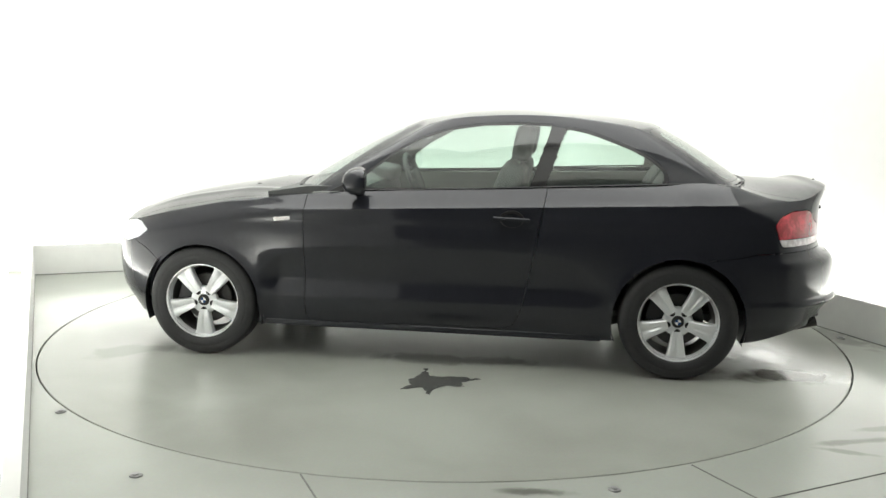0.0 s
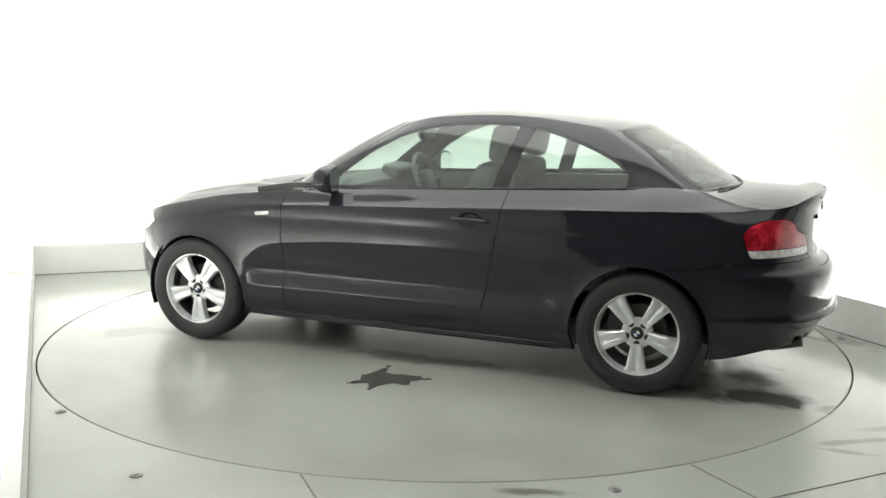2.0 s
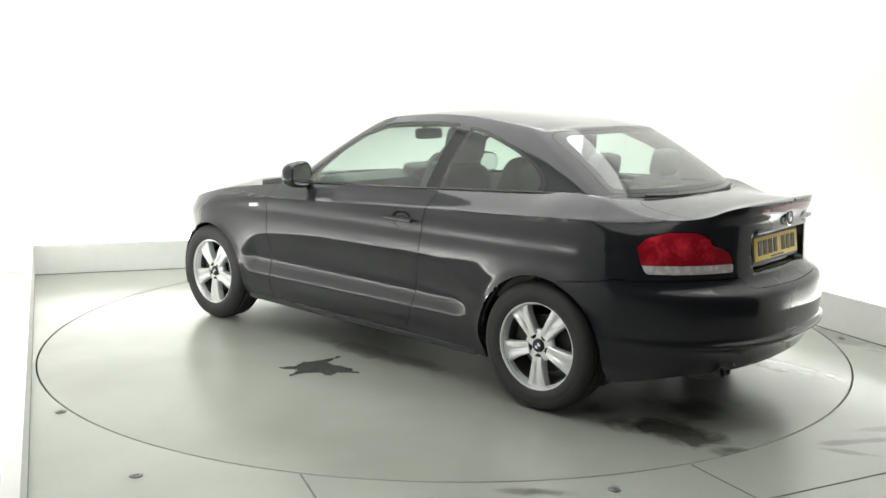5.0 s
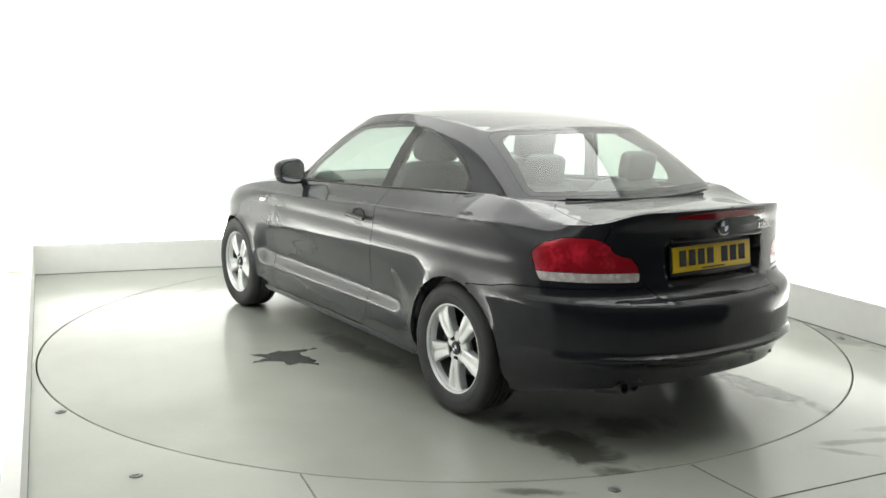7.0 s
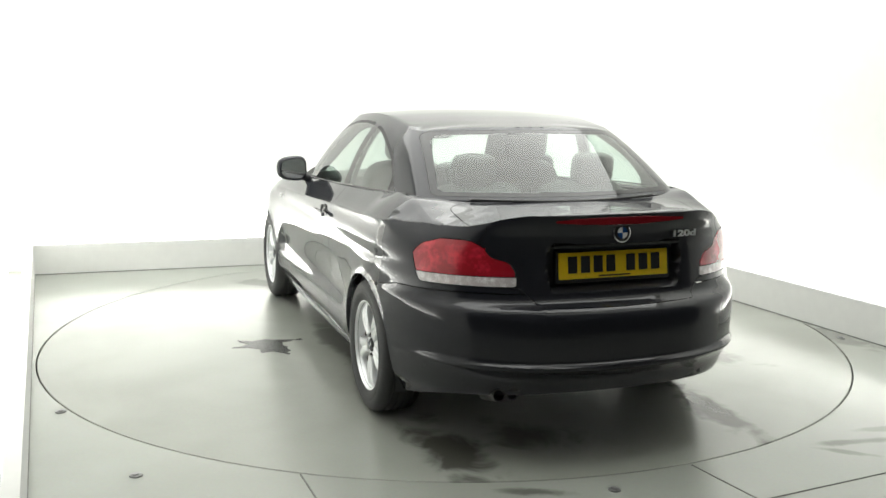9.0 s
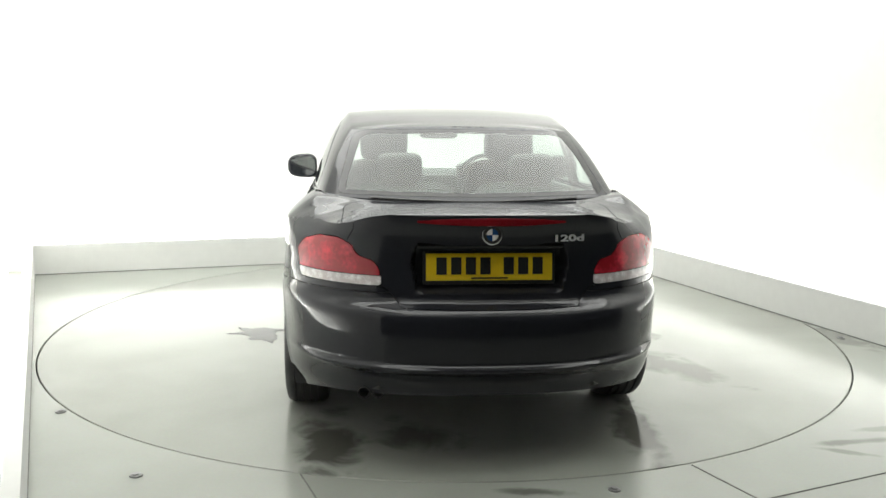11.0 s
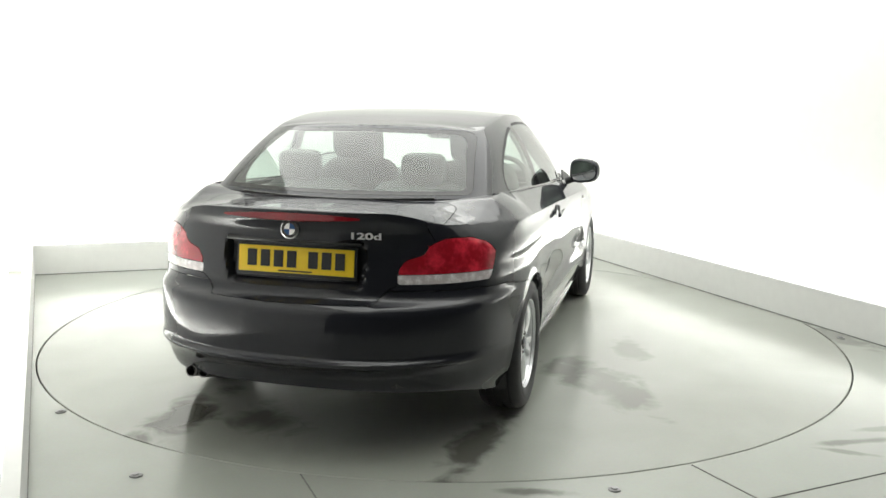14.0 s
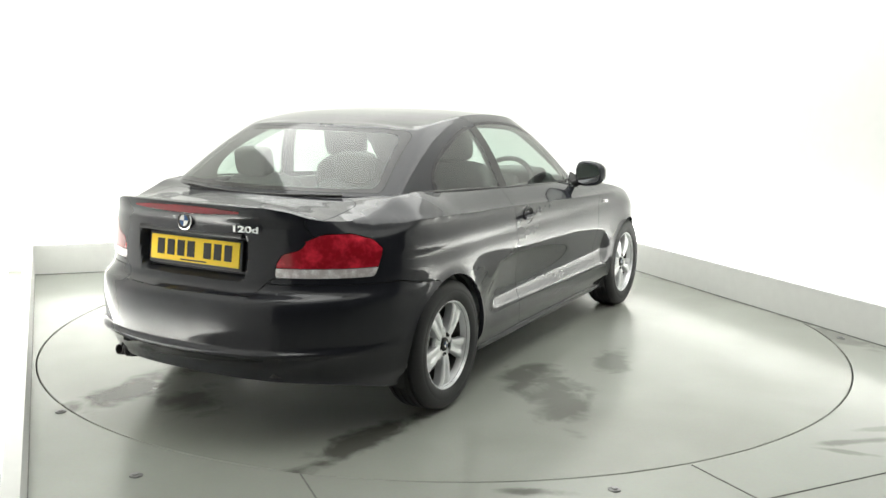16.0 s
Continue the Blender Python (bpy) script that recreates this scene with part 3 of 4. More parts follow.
def sheet(pieces, mirror="both", gap=0.002, fold=0.012, thick=0.0):
    """Joins pieces (points, faces) into one panel. mirror: left, right or both. Its edges are drawn back by gap and folded inwards by fold."""
    bm = bmesh.new()
    for sign in ((1,), (-1,), (1, -1))[("left", "right", "both").index(mirror)]:
        for pts, faces in pieces:
            if not len(faces):
                continue
            # outward means away from the car's core
            q = pts[faces]
            nrm, mid = np.cross(q[:, 2] - q[:, 0], q[:, 3] - q[:, 1]), q.mean(1)
            flip = (nrm * (mid - np.stack([mid[:, 0] * 0.6, 0 * mid[:, 0], 0 * mid[:, 0] + 0.55], -1))).sum() < 0
            verts = {i: bm.verts.new((pts[i, 0], sign * pts[i, 1], pts[i, 2])) for i in np.unique(faces)}
            for f in faces:
                bm.faces.new([verts[i] for i in (f[::-1] if flip == (sign > 0) else f)])
    bmesh.ops.remove_doubles(bm, verts=bm.verts, dist=0.0012)
    bmesh.ops.dissolve_degenerate(bm, edges=bm.edges, dist=0.0004)
    # stray crumbs
    seen, crumbs = set(), []
    for f in bm.faces:
        if f in seen:
            continue
        seen.add(f)
        group, stack = [f], [f]
        while stack:
            for e in stack.pop().edges:
                for g in e.link_faces:
                    if g not in seen:
                        seen.add(g)
                        group.append(g)
                        stack.append(g)
        if len(group) < 12:
            crumbs += group
    if crumbs:
        bmesh.ops.delete(bm, geom=crumbs, context="FACES")
    bm.normal_update()
    rim = [e for e in bm.edges if e.is_boundary]
    if gap:
        moves = {}
        for e in rim:
            c = e.link_faces[0].calc_center_median()
            for v in e.verts:
                moves.setdefault(v, []).append(c)
        for v, cs in moves.items():
            d = sum((c - v.co for c in cs), Vector()) / len(cs)
            d -= v.normal * d.dot(v.normal)
            if d.length > 1e-6:
                v.co += d.normalized() * gap
    if fold:
        normals = {v: v.normal.copy() for e in rim for v in e.verts}
        made = bmesh.ops.extrude_edge_only(bm, edges=rim)
        for v in [g for g in made["geom"] if isinstance(g, bmesh.types.BMVert)]:
            near = min((e.other_vert(v) for e in v.link_edges if e.other_vert(v) in normals), key=lambda o: (o.co - v.co).length, default=None)
            if near:
                n = normals[near]
                out = near.co - Vector((near.co.x * 0.6, 0, 0.55))
                v.co = near.co - n * (fold if n.dot(out) > 0 else -fold)
    return bm
# ---------------------------------------------------------------- the car
OFF = Vector((-0.05, 0.063, 0))              # the car stands a little off the turntable's pivot
ALL = lambda p: np.ones(len(p), bool)


def a_at(x, front):
    a = np.linspace(0, 1, 4001)
    e = skin(a, np.ones_like(a))
    return a[np.argmin(np.abs(e[:, 0] - x))]


def disc_poly(cx, cz, r, n=48):
    t = np.linspace(0, 2 * math.pi, n, endpoint=False)
    return np.stack([cx + r * np.cos(t), cz + r * np.sin(t)], -1)


def car_part(name, bm, mat, parent, label="", smooth=True, angle=35):
    ob = part(name, bm, mat, parent, label, smooth, angle)
    if parent.type == "EMPTY":
        ob.location = OFF
    return ob


def turn_poly(points, k):
    return np.array([(radians(d) * k, z) for d, z in points])


def build_shell(car):
    tail = lambda p: p[:, 0] < -1.45
    nose = lambda p: p[:, 0] > 1.45
    side = lambda p: p[:, 1] > 0.5
    lamp = [(36, .728), (36.3, .785), (38.5, .828), (44, .848), (46.5, .892), (51, .914), (60, .912), (66, .885), (68.8, .845), (67, .768), (65.5, .728)]
    low = [(30, .724), (30, .768), (75, .768), (75, .724)]
    red = rounded(turn_poly(lamp, 0.7), 0.015)
    whole = red.copy()
    door = rounded([(0.725, 0.225), (0.725, 1.2), (-0.65, 1.2), (-0.60, 0.92), (-0.562, 0.70), (-0.527, 0.52), (-0.49, 0.34), (-0.43, 0.225)], 0.05)
    boot = rounded(turn_poly([(-20, .645), (28.5, .652), (33, .70), (35, .722), (40, .73), (42, .84), (48, .87), (47.5, .91), (45.5, .95), (45.5, 1.3), (-20, 1.3)], 0.7), 0.012)
    bumper = np.array([(-1.45, 0.655), (-1.63, 0.675), (-1.72, 0.695), (-2.02, 0.70), (-2.4, 0.70), (-2.4, 0.0), (-1.45, 0.0)])
    front = np.array([(1.58, 0.0), (1.58, 0.52), (1.70, 0.60), (1.85, 0.655), (2.3, 0.67), (2.3, 0.0)])
    lights = rounded(turn_poly([(63, .705), (55, .745), (42, .742), (34, .70), (36, .63), (48, .615), (57, .65)], 0.75), 0.02)
    regions = [("front_arch", side_view, disc_poly(1.33, 0.31, 0.335), side), ("rear_arch", side_view, disc_poly(-1.33, 0.31, 0.352), side),
               ("clear", tail_turn, inside_band(whole, 0.0, 0.768), tail), ("red", tail_turn, inside_band(whole, 0.768, 2.0), tail),
               ("headlight", nose_turn, lights, nose), ("boot", tail_turn, boot, lambda p: p[:, 0] < -1.9),
               ("door", side_view, door, side), ("rear_bumper", side_view, bumper, tail), ("front_bumper", side_view, front, nose)]
    us = np.concatenate([np.linspace(0, 0.76, 300), np.linspace(0.76, 1, 116)[1:]])
    vs = np.sort(np.concatenate([np.linspace(0, 1, 68), (0.185, 0.190, 0.198, 0.204, 0.212, 0.218, 0.876, 0.883, 0.889, 0.893, 0.899)]))
    pts, got = cut(skin, us, vs, regions, 0.0150, hold=1.0)
    af, ar = a_at(0.66, True), a_at(-1.50, False)
    bonnet = rounded([(2.4, -0.2), (2.4, 0.66), (1.75, 0.62), (1.4, 0.70), (0.9, 0.70), (0.84, 0.60), (0.97, -0.2)], 0.02)
    lid = rounded([(-1.75, -0.2), (-1.70, 0.42), (-1.67, 0.53), (-1.72, 0.59), (-2.0, 0.60), (-2.4, 0.60), (-2.4, -0.2)], 0.03)
    pf, gf = cut(deck, us[us <= af], np.linspace(0, 1, 42), [("bonnet", top_view, bonnet, ALL)], 0.02, hold=0.0)
    pr, gr = cut(deck, us[us >= ar], np.linspace(0, 1, 42), [("lid", top_view, lid, ALL)], 0.02, hold=0.0)
    # cabin
    door_glass = rounded([(0.47, 0.978), (-0.515, 1.004), (-0.628, 1.334), (-0.46, 1.340), (-0.25, 1.332), (-0.07, 1.306), (0.09, 1.256), (0.25, 1.166), (0.40, 1.052)], 0.015)
    quarter = rounded([(-0.600, 1.008), (-0.702, 1.322), (-0.80, 1.304), (-0.90, 1.274), (-1.04, 1.222), (-1.155, 1.166), (-1.228, 1.105), (-1.238, 1.055), (-1.195, 1.027)], 0.03)
    pillar = np.array([(-0.515, 1.004), (-0.628, 1.334), (-0.702, 1.322), (-0.600, 1.008)])
    screen = rounded([(-0.3, 0.955), (0.62, 0.955), (0.455, 1.288), (0.38, 1.306), (-0.3, 1.316)], 0.03)
    rear = rounded([(-0.3, 1.058), (0.588, 1.066), (0.508, 1.286), (0.46, 1.306), (-0.3, 1.320)], 0.03)
    flank = lambda p: (p[:, 1] > 0.5) & (p[:, 0] < 0.6)
    cab = [("windscreen", back_view, screen, lambda p: p[:, 0] > 0.12), ("rear_window", back_view, rear, lambda p: p[:, 0] < -0.95),
           ("door_glass", side_view, door_glass, flank), ("quarter_glass", side_view, quarter, flank), ("pillar", side_view, pillar, flank),
           ("rear_border", back_view, rounded([(-0.3, 1.044), (0.622, 1.050), (0.545, 1.300), (0.49, 1.322), (-0.3, 1.333)], 0.03), lambda p: p[:, 0] < -0.95), ("door_seal", side_view, grow(door_glass, 0.012), flank),
           ("quarter_seal", side_view, grow(quarter, 0.014), flank)]
    dense = np.linspace(0, 12, 2401)
    q = cabin(dense, np.full_like(dense, 0.5))
    run = np.concatenate([[0], np.cumsum(np.linalg.norm(np.diff(q, axis=0), axis=1))])
    turn = np.interp(np.linspace(0, run[-1], 365), run, dense)
    pc, gc = cut(cabin, turn, np.linspace(0, 1, 41), cab, 0.0115, hold=1.0)
    pt, gt = cut(roof, turn, np.linspace(0, 1, 22), [], 0.02)

    body = car_part("body", sheet([(pts, got["rest"]), (pf, gf["rest"]), (pr, gr["rest"]), (pc, gc["rest"]), (pt, gt["rest"])], fold=0.02), M_PAINT, car, "gloss black metallic bodywork")
    car_part("bonnet", sheet([(pf, gf["bonnet"])]), M_PAINT, car)
    car_part("boot_lid", sheet([(pts, got["boot"]), (pr, gr["lid"])]), M_PAINT, car)
    car_part("rear_bumper", sheet([(pts, got["rear_bumper"])]), M_PAINT, car)
    car_part("front_bumper", sheet([(pts, got["front_bumper"])]), M_PAINT, car)
    ws = car_part("windscreen", sheet([(pc, gc["windscreen"])], gap=0, fold=0), M_SCREEN, car, "clear laminated windscreen")
    rw = car_part("rear_window", sheet([(pc, gc["rear_window"])], gap=0, fold=0), M_REAR_GLASS, car, "green-tinted rear window")
    car_part("rear_window_border", sheet([(pc, gc["rear_border"])], gap=0, fold=0.004), M_GLOSS_BLACK, car, "black printed border of the rear window")
    for s in ("left", "right"):
        car_part("door_window_seal", sheet([(pc, gc["door_seal"])], s, gap=0, fold=0.004), M_TRIM, car, "black rubber window seal")
        car_part("quarter_window_seal", sheet([(pc, gc["quarter_seal"])], s, gap=0, fold=0.004), M_TRIM, car, "black rubber window seal")
        d = car_part("door", sheet([(pts, got["door"])], s), M_PAINT, car)
        for nm, key in (("door_window", "door_glass"), ("quarter_window", "quarter_glass")):
            car_part(nm, sheet([(pc, gc[key])], s, gap=0, fold=0), M_GLASS, d if key == "door_glass" else car)
        car_part("pillar_trim", sheet([(pc, gc["pillar"])], s, gap=-0.001, fold=0.01), M_GLOSS_BLACK, car, "gloss black door pillar trim")
        t = car_part("tail_light", sheet([(pts, got["red"])], s, gap=0.002, fold=0.01), M_RED, car, "red wrap-round tail light lens")
        car_part("reversing_lens", sheet([(pts, got["clear"])], s, gap=0.001, fold=0.01), M_CLEAR, t, "clear white lower lens strip")
        car_part("headlight", sheet([(pts, got["headlight"])], s, gap=0.002, fold=0.01), M_LAMP, car, "clear headlight lens")
    # inner skins
    c0 = np.array([-0.4, 0.0, 1.0])
    inner = pc + (c0 - pc) * np.array([0.02, 0.045, 0.02])
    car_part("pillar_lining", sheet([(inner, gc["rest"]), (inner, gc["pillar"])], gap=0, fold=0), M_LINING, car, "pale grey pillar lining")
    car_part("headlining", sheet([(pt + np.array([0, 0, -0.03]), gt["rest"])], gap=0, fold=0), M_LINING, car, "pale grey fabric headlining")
    return body


def inside_band(poly, lo, hi):
    """The part of a polygon between two heights."""
    out = []
    for p, q in zip(poly, np.roll(poly, -1, 0)):
        p_in, q_in = lo <= p[1] <= hi, lo <= q[1] <= hi
        if p_in:
            out.append(p)
        for level in (lo, hi):
            if (p[1] - level) * (q[1] - level) < 0:
                f = (level - p[1]) / (q[1] - p[1])
                out.append(p + f * (q - p))
    return np.array(out)


def build_wheel(car, x, y, side):
    """side: +1 for the car's left, -1 for its right. The wheel's face looks along +y before the turn."""
    # barrel and lip
    bm = lathe([(0.196, 0.040), (0.202, 0.060), (0.214, 0.070), (0.219, 0.084), (0.216, 0.092), (0.210, 0.092), (0.206, 0.080), (0.200, 0.062), (0.196, 0.040)], 72)
    # hub plate
    hub = lathe([(0.0, 0.064), (0.036, 0.064), (0.060, 0.066), (0.078, 0.060), (0.082, 0.045), (0.070, 0.02), (0.0, 0.02)], 40)
    join(bm, hub)
    # five broad spokes, each with a groove down the middle
    for k in range(5):
        ang = radians(-90 + 72 * k)
        rows = []
        for i in range(13):
            f = i / 12
            r = 0.055 + f * 0.150
            w = 0.028 + 0.025 * f ** 1.2 + (0.012 * max(0, f - 0.85) / 0.15)
            crown = 0.066 + 0.014 * math.sin(math.pi * min(1, f * 0.62 + 0.2)) - (0.006 * max(0, f - 0.8) / 0.2)
            g = 0.009 * min(1, f * 3) * (1 if f < 0.97 else 0.5)
            ring = [(-w, crown - 0.045), (-w, crown - 0.006), (-w * 0.82, crown), (-w * 0.30, crown - 0.001), (-w * 0.10, crown - g), (w * 0.10, crown - g),
                    (w * 0.30, crown - 0.001), (w * 0.82, crown), (w, crown - 0.006), (w, crown - 0.045)]
            rows.append([bm.verts.new((r * math.cos(ang) - t * math.sin(ang), d, r * math.sin(ang) + t * math.cos(ang))) for t, d in ring])
        for a, b in zip(rows, rows[1:]):
            for j in range(len(a) - 1):
                bm.faces.new((a[j], a[j + 1], b[j + 1], b[j]))
        bm.faces.new(rows[0])
        bm.faces.new(rows[-1][::-1])
    bmesh.ops.recalc_face_normals(bm, faces=bm.faces)
    wheel = car_part("wheel", bm, M_ALLOY, car, "silver five-spoke alloy wheel", angle=40)
    wheel.matrix_basis = Matrix.Translation(OFF + Vector((x, y, 0.316))) @ pose(0, 0, 0, 0, 0, 0 if side > 0 else 180)
    # alloy barrel given a dark colour, standing in for shade between the spokes
    barrel = lathe([(0.198, 0.045), (0.195, 0.03), (0.197, -0.06), (0.215, -0.095), (0.185, -0.09), (0.188, -0.06), (0.190, 0.03), (0.195, 0.044), (0.198, 0.045)], 64)
    part("rim_barrel", barrel, M_STEEL, wheel, "inner rim barrel coloured dark for the shade behind the spokes")
    # tyre: sidewall, shoulder and grooved tread
    prof = [(0.205, 0.078), (0.214, 0.092), (0.225, 0.099), (0.245, 0.1035), (0.262, 0.1045), (0.264, 0.1035), (0.267, 0.1045), (0.285, 0.101), (0.300, 0.094), (0.309, 0.082)]
    tread = []
    for c in (0.052, 0.018, -0.018, -0.052):
        tread += [(0.3155, c + 0.006), (0.308, c + 0.005), (0.308, c - 0.005), (0.3155, c - 0.006)]
    prof = prof + [(0.314, 0.072)] + tread + [(0.314, -0.072), (0.309, -0.082), (0.300, -0.094), (0.262, -0.1045), (0.225, -0.099), (0.205, -0.085), (0.205, 0.078)]
    part("tyre", lathe(prof, 96), M_RUBBER, wheel, "black rubber tyre with a grooved tread", angle=30)
    cap = part("hub_cap", lathe([(0.0, 0.074), (0.026, 0.074), (0.031, 0.071), (0.034, 0.062), (0.0, 0.060)], 32), M_INK, wheel, "round badge hub cap")
    badge_quarters(cap, pose(0, 0.0745, 0, -90, 0, 0), 0.016)
    # near-flush matte black discs imitate the shade inside the bolt holes
    for k in range(5):
        ang = radians(-90 + 72 * k)
        b = part("bolt_hole_disc", lathe([(0.0, 0.066), (0.013, 0.066), (0.0150, 0.0685), (0.0165, 0.0685), (0.0165, 0.05), (0, 0.05)], 14), M_RUBBER, wheel, "near-flush black disc for a shaded wheel bolt hole")
        b.location = (0.056 * math.cos(ang), 0.0005, 0.056 * math.sin(ang))
    part("brake_disc", lathe([(0.05, 0.0), (0.140, 0.0), (0.142, -0.004), (0.142, -0.02), (0.05, -0.02), (0.05, 0.0)], 48), M_STEEL, wheel, "grey steel brake disc")
    cal = boxed((0.10, 0.075, 0.15), pose(0.115, -0.01, 0.03, 0, -14, 0), 0.02)
    part("brake_caliper", cal, M_TRIM, wheel)
    return wheel


def join(bm, other):
    me = bpy.data.meshes.new("join")
    other.to_mesh(me)
    other.free()
    bm.from_mesh(me)
    bpy.data.meshes.remove(me)


def badge_quarters(parent, m, r):
    """Four quarter discs, blue and white by turns, inside a ring."""
    for k in range(4):
        bm = bmesh.new()
        pts = [(0, 0)] + [(r * math.cos(math.pi / 2 * (k + i / 8)), r * math.sin(math.pi / 2 * (k + i / 8))) for i in range(9)]
        lo = [bm.verts.new((*q, -0.002)) for q in pts]
        hi = [bm.verts.new((*q, 0.001)) for q in pts]
        bm.faces.new(hi)
        for i in range(len(pts)):
            j = (i + 1) % len(pts)
            bm.faces.new((lo[i], lo[j], hi[j], hi[i]))
        bmesh.ops.transform(bm, matrix=m, verts=bm.verts)
        part("badge_quarter", bm, M_BLUE if k % 2 else M_WHITE, parent, smooth=False)


def skin_at(x=None, y=None, z=0.8, tail=False):
    """A point of the lower skin, found by its height and its x (side) or y (tail)."""
    a = np.linspace(0.5, 1, 500) if tail else np.linspace(0, 1, 900)
    p = skin(a, np.full_like(a, 0.5))
    for _ in range(3):
        zb, zt = sill_z(p[:, 0]), top_z(p[:, 0])
        p = skin(a, np.clip((z - zb) / (zt - zb), 0, 1))
    if tail:
        return Vector(p[np.argmin(np.abs(p[:, 1] - abs(y)) + 10 * (p[:, 0] > -1.8))])
    return Vector(p[np.argmin(np.abs(p[:, 0] - x) + 10 * (p[:, 1] < 0.5))])


def build_details(car):
    # door handles, side repeaters, mirrors
    for s in (1, -1):
        q = skin_at(x=-0.44, z=0.845)
        cup = lathe([(0.0, -0.012), (0.6, -0.010), (0.9, -0.001), (1.0, 0.0005), (1.0, -0.02), (0.0, -0.02)], 36)
        bmesh.ops.transform(cup, matrix=Matrix.Diagonal((0.066, s, 0.046, 1)), verts=cup.verts)
        bmesh.ops.recalc_face_normals(cup, faces=cup.faces)
        ob = car_part("handle_recess", cup, M_INK, car, "dark hollow behind the handle")
        ob.matrix_basis = Matrix.Translation(OFF) @ pose(-0.43, s * (q.y + 0.003), 0.843, -4 * s, 0, 0)
        bar = boxed((0.20, 0.020, 0.022), None, 0.009, 3)
        ob = car_part("door_handle", bar, M_PAINT, car, "body-coloured pull handle")
        ob.matrix_basis = Matrix.Translation(OFF) @ pose(-0.43, s * (q.y + 0.026), 0.845, 0, -2, 0)
        q = skin_at(x=0.85, z=0.81)
        ob = car_part("side_indicator", boxed((0.095, 0.012, 0.022), pose(0, 0, 0, 0, 5, 0), 0.006, 3), M_CLEAR, car, "small clear side indicator lens")
        ob.matrix_basis = Matrix.Translation(OFF) @ pose(0.848, s * (q.y + 0.001), 0.808, 0, 0, -3 * s)
        build_mirror(car, s)
        # sill strip
        ob = car_part("sill_trim", boxed((1.90, 0.03, 0.036), None, 0.014, 3), M_PAINT, car)
        ob.matrix_basis = Matrix.Translation(OFF) @ pose(0.02, s * 0.792, 0.203, 0, -0.3, 0)
    # rear: plate with its characters as bars, badge, lettering, third light
    tilt = pose(-2.119, 0, 0.806, 0, 7, 0)
    plate = car_part("number_plate", boxed((0.006, 0.52, 0.111), None, 0.002), M_YELLOW, car, "yellow rear number plate with black bars")
    plate.matrix_basis = Matrix.Translation(OFF) @ tilt
    ys = [0.197, 0.137, 0.077, 0.017, -0.079, -0.139, -0.199]
    for y in ys:
        b = part("plate_bar", boxed((0.003, 0.042, 0.070)), M_INK, plate, smooth=False)
        b.location = (-0.004, y, 0.004)
    b = part("plate_bar", boxed((0.003, 0.15, 0.006)), M_INK, plate, smooth=False)
    b.location = (-0.004, 0, -0.046)
    hold = car_part("plate_holder", boxed((0.012, 0.545, 0.135), None, 0.004), M_TRIM, car)
    hold.matrix_basis = Matrix.Translation(OFF) @ pose(-2.111, 0, 0.802, 0, 7, 0)
    strip = car_part("plate_light_bar", boxed((0.04, 0.60, 0.022), None, 0.008), M_GLOSS_BLACK, car)
    strip.matrix_basis = Matrix.Translation(OFF) @ pose(-2.130, 0, 0.897)
    q = skin_at(y=0.0, z=0.945, tail=True)
    badge = car_part("round_badge", lathe([(0, 0.004), (0.036, 0.004), (0.041, 0.001), (0.041, -0.006), (0, -0.006)], 40, "Z"), M_CHROME, car, "round chrome-ringed badge")
    badge.matrix_basis = Matrix.Translation(OFF) @ pose(q.x - 0.004, 0.0, 0.945, 0, -84, 0)
    ring = part("badge_ring", lathe([(0.024, 0.0055), (0.036, 0.0055), (0.036, 0.003), (0.024, 0.003), (0.024, 0.0055)], 40, "Z"), M_INK, badge)
    badge_quarters(badge, pose(0, 0, 0.005), 0.024)
    font = bpy.data.curves.new("badge_lettering", "FONT")
    font.body, font.size, font.extrude, font.align_x, font.offset = "120d", 0.037, 0.0015, "CENTER", 0.0010
    tmp = new("badge_lettering_source", font)
    me = bpy.data.meshes.new_from_object(tmp.evaluated_get(bpy.context.evaluated_depsgraph_get()))
    bpy.data.objects.remove(tmp)
    me.materials.append(M_ALLOY)
    q = skin_at(y=0.31, z=0.922, tail=True)
    ob = new("badge_lettering", me)
    ob.parent = car
    tagged(ob, "chrome lettering on the boot lid")
    ob.matrix_basis = Matrix.Translation(OFF) @ pose(q.x - 0.010, -0.318, 0.916, 0, 0, 8) @ Matrix(((0, 0, -1, 0), (-1, 0, 0, 0), (0, 1, 0, 0), (0, 0, 0, 1))) @ Matrix.Diagonal((1.85, 1, 1, 1))
    # high brake light set under the lip of the boot lid
    bm = bmesh.new()
    rows = []
    for i in range(21):
        y = -0.30 + 0.03 * i
        e = skin_at(y=y, z=0.995, tail=True)
        h = 0.015 * (1 - (abs(y) / 0.32) ** 2) + 0.003
        rows.append([bm.verts.new((e.x - d, y, 0.997 + zz)) for d, zz in ((0.0, h), (0.005, h * 0.8), (0.005, -h * 0.8), (0.0, -h))])
    for a, b in zip(rows, rows[1:]):
        for j in range(3):
            bm.faces.new((a[j], b[j], b[j + 1], a[j + 1]))
    car_part("high_brake_light", bm, M_RED_DARK, car, "long dark red high-level brake light")
    # exhaust tail pipe on the left
    pipe = lathe([(0.022, 0.0), (0.026, 0.0), (0.026, 0.16), (0.022, 0.16), (0.021, 0.06), (0.0, 0.06)], 28)
    twin = pipe.copy()
    for bm, y in ((pipe, 0.45), (twin, 0.51)):
        ob = car_part("exhaust_pipe", bm, M_STEEL, car, "short steel exhaust tailpipe")
        ob.matrix_basis = Matrix.Translation(OFF) @ pose(-2.115, y, 0.280, 0, 0, -90) @ pose(0, 0, 0, -14, 0, 0)
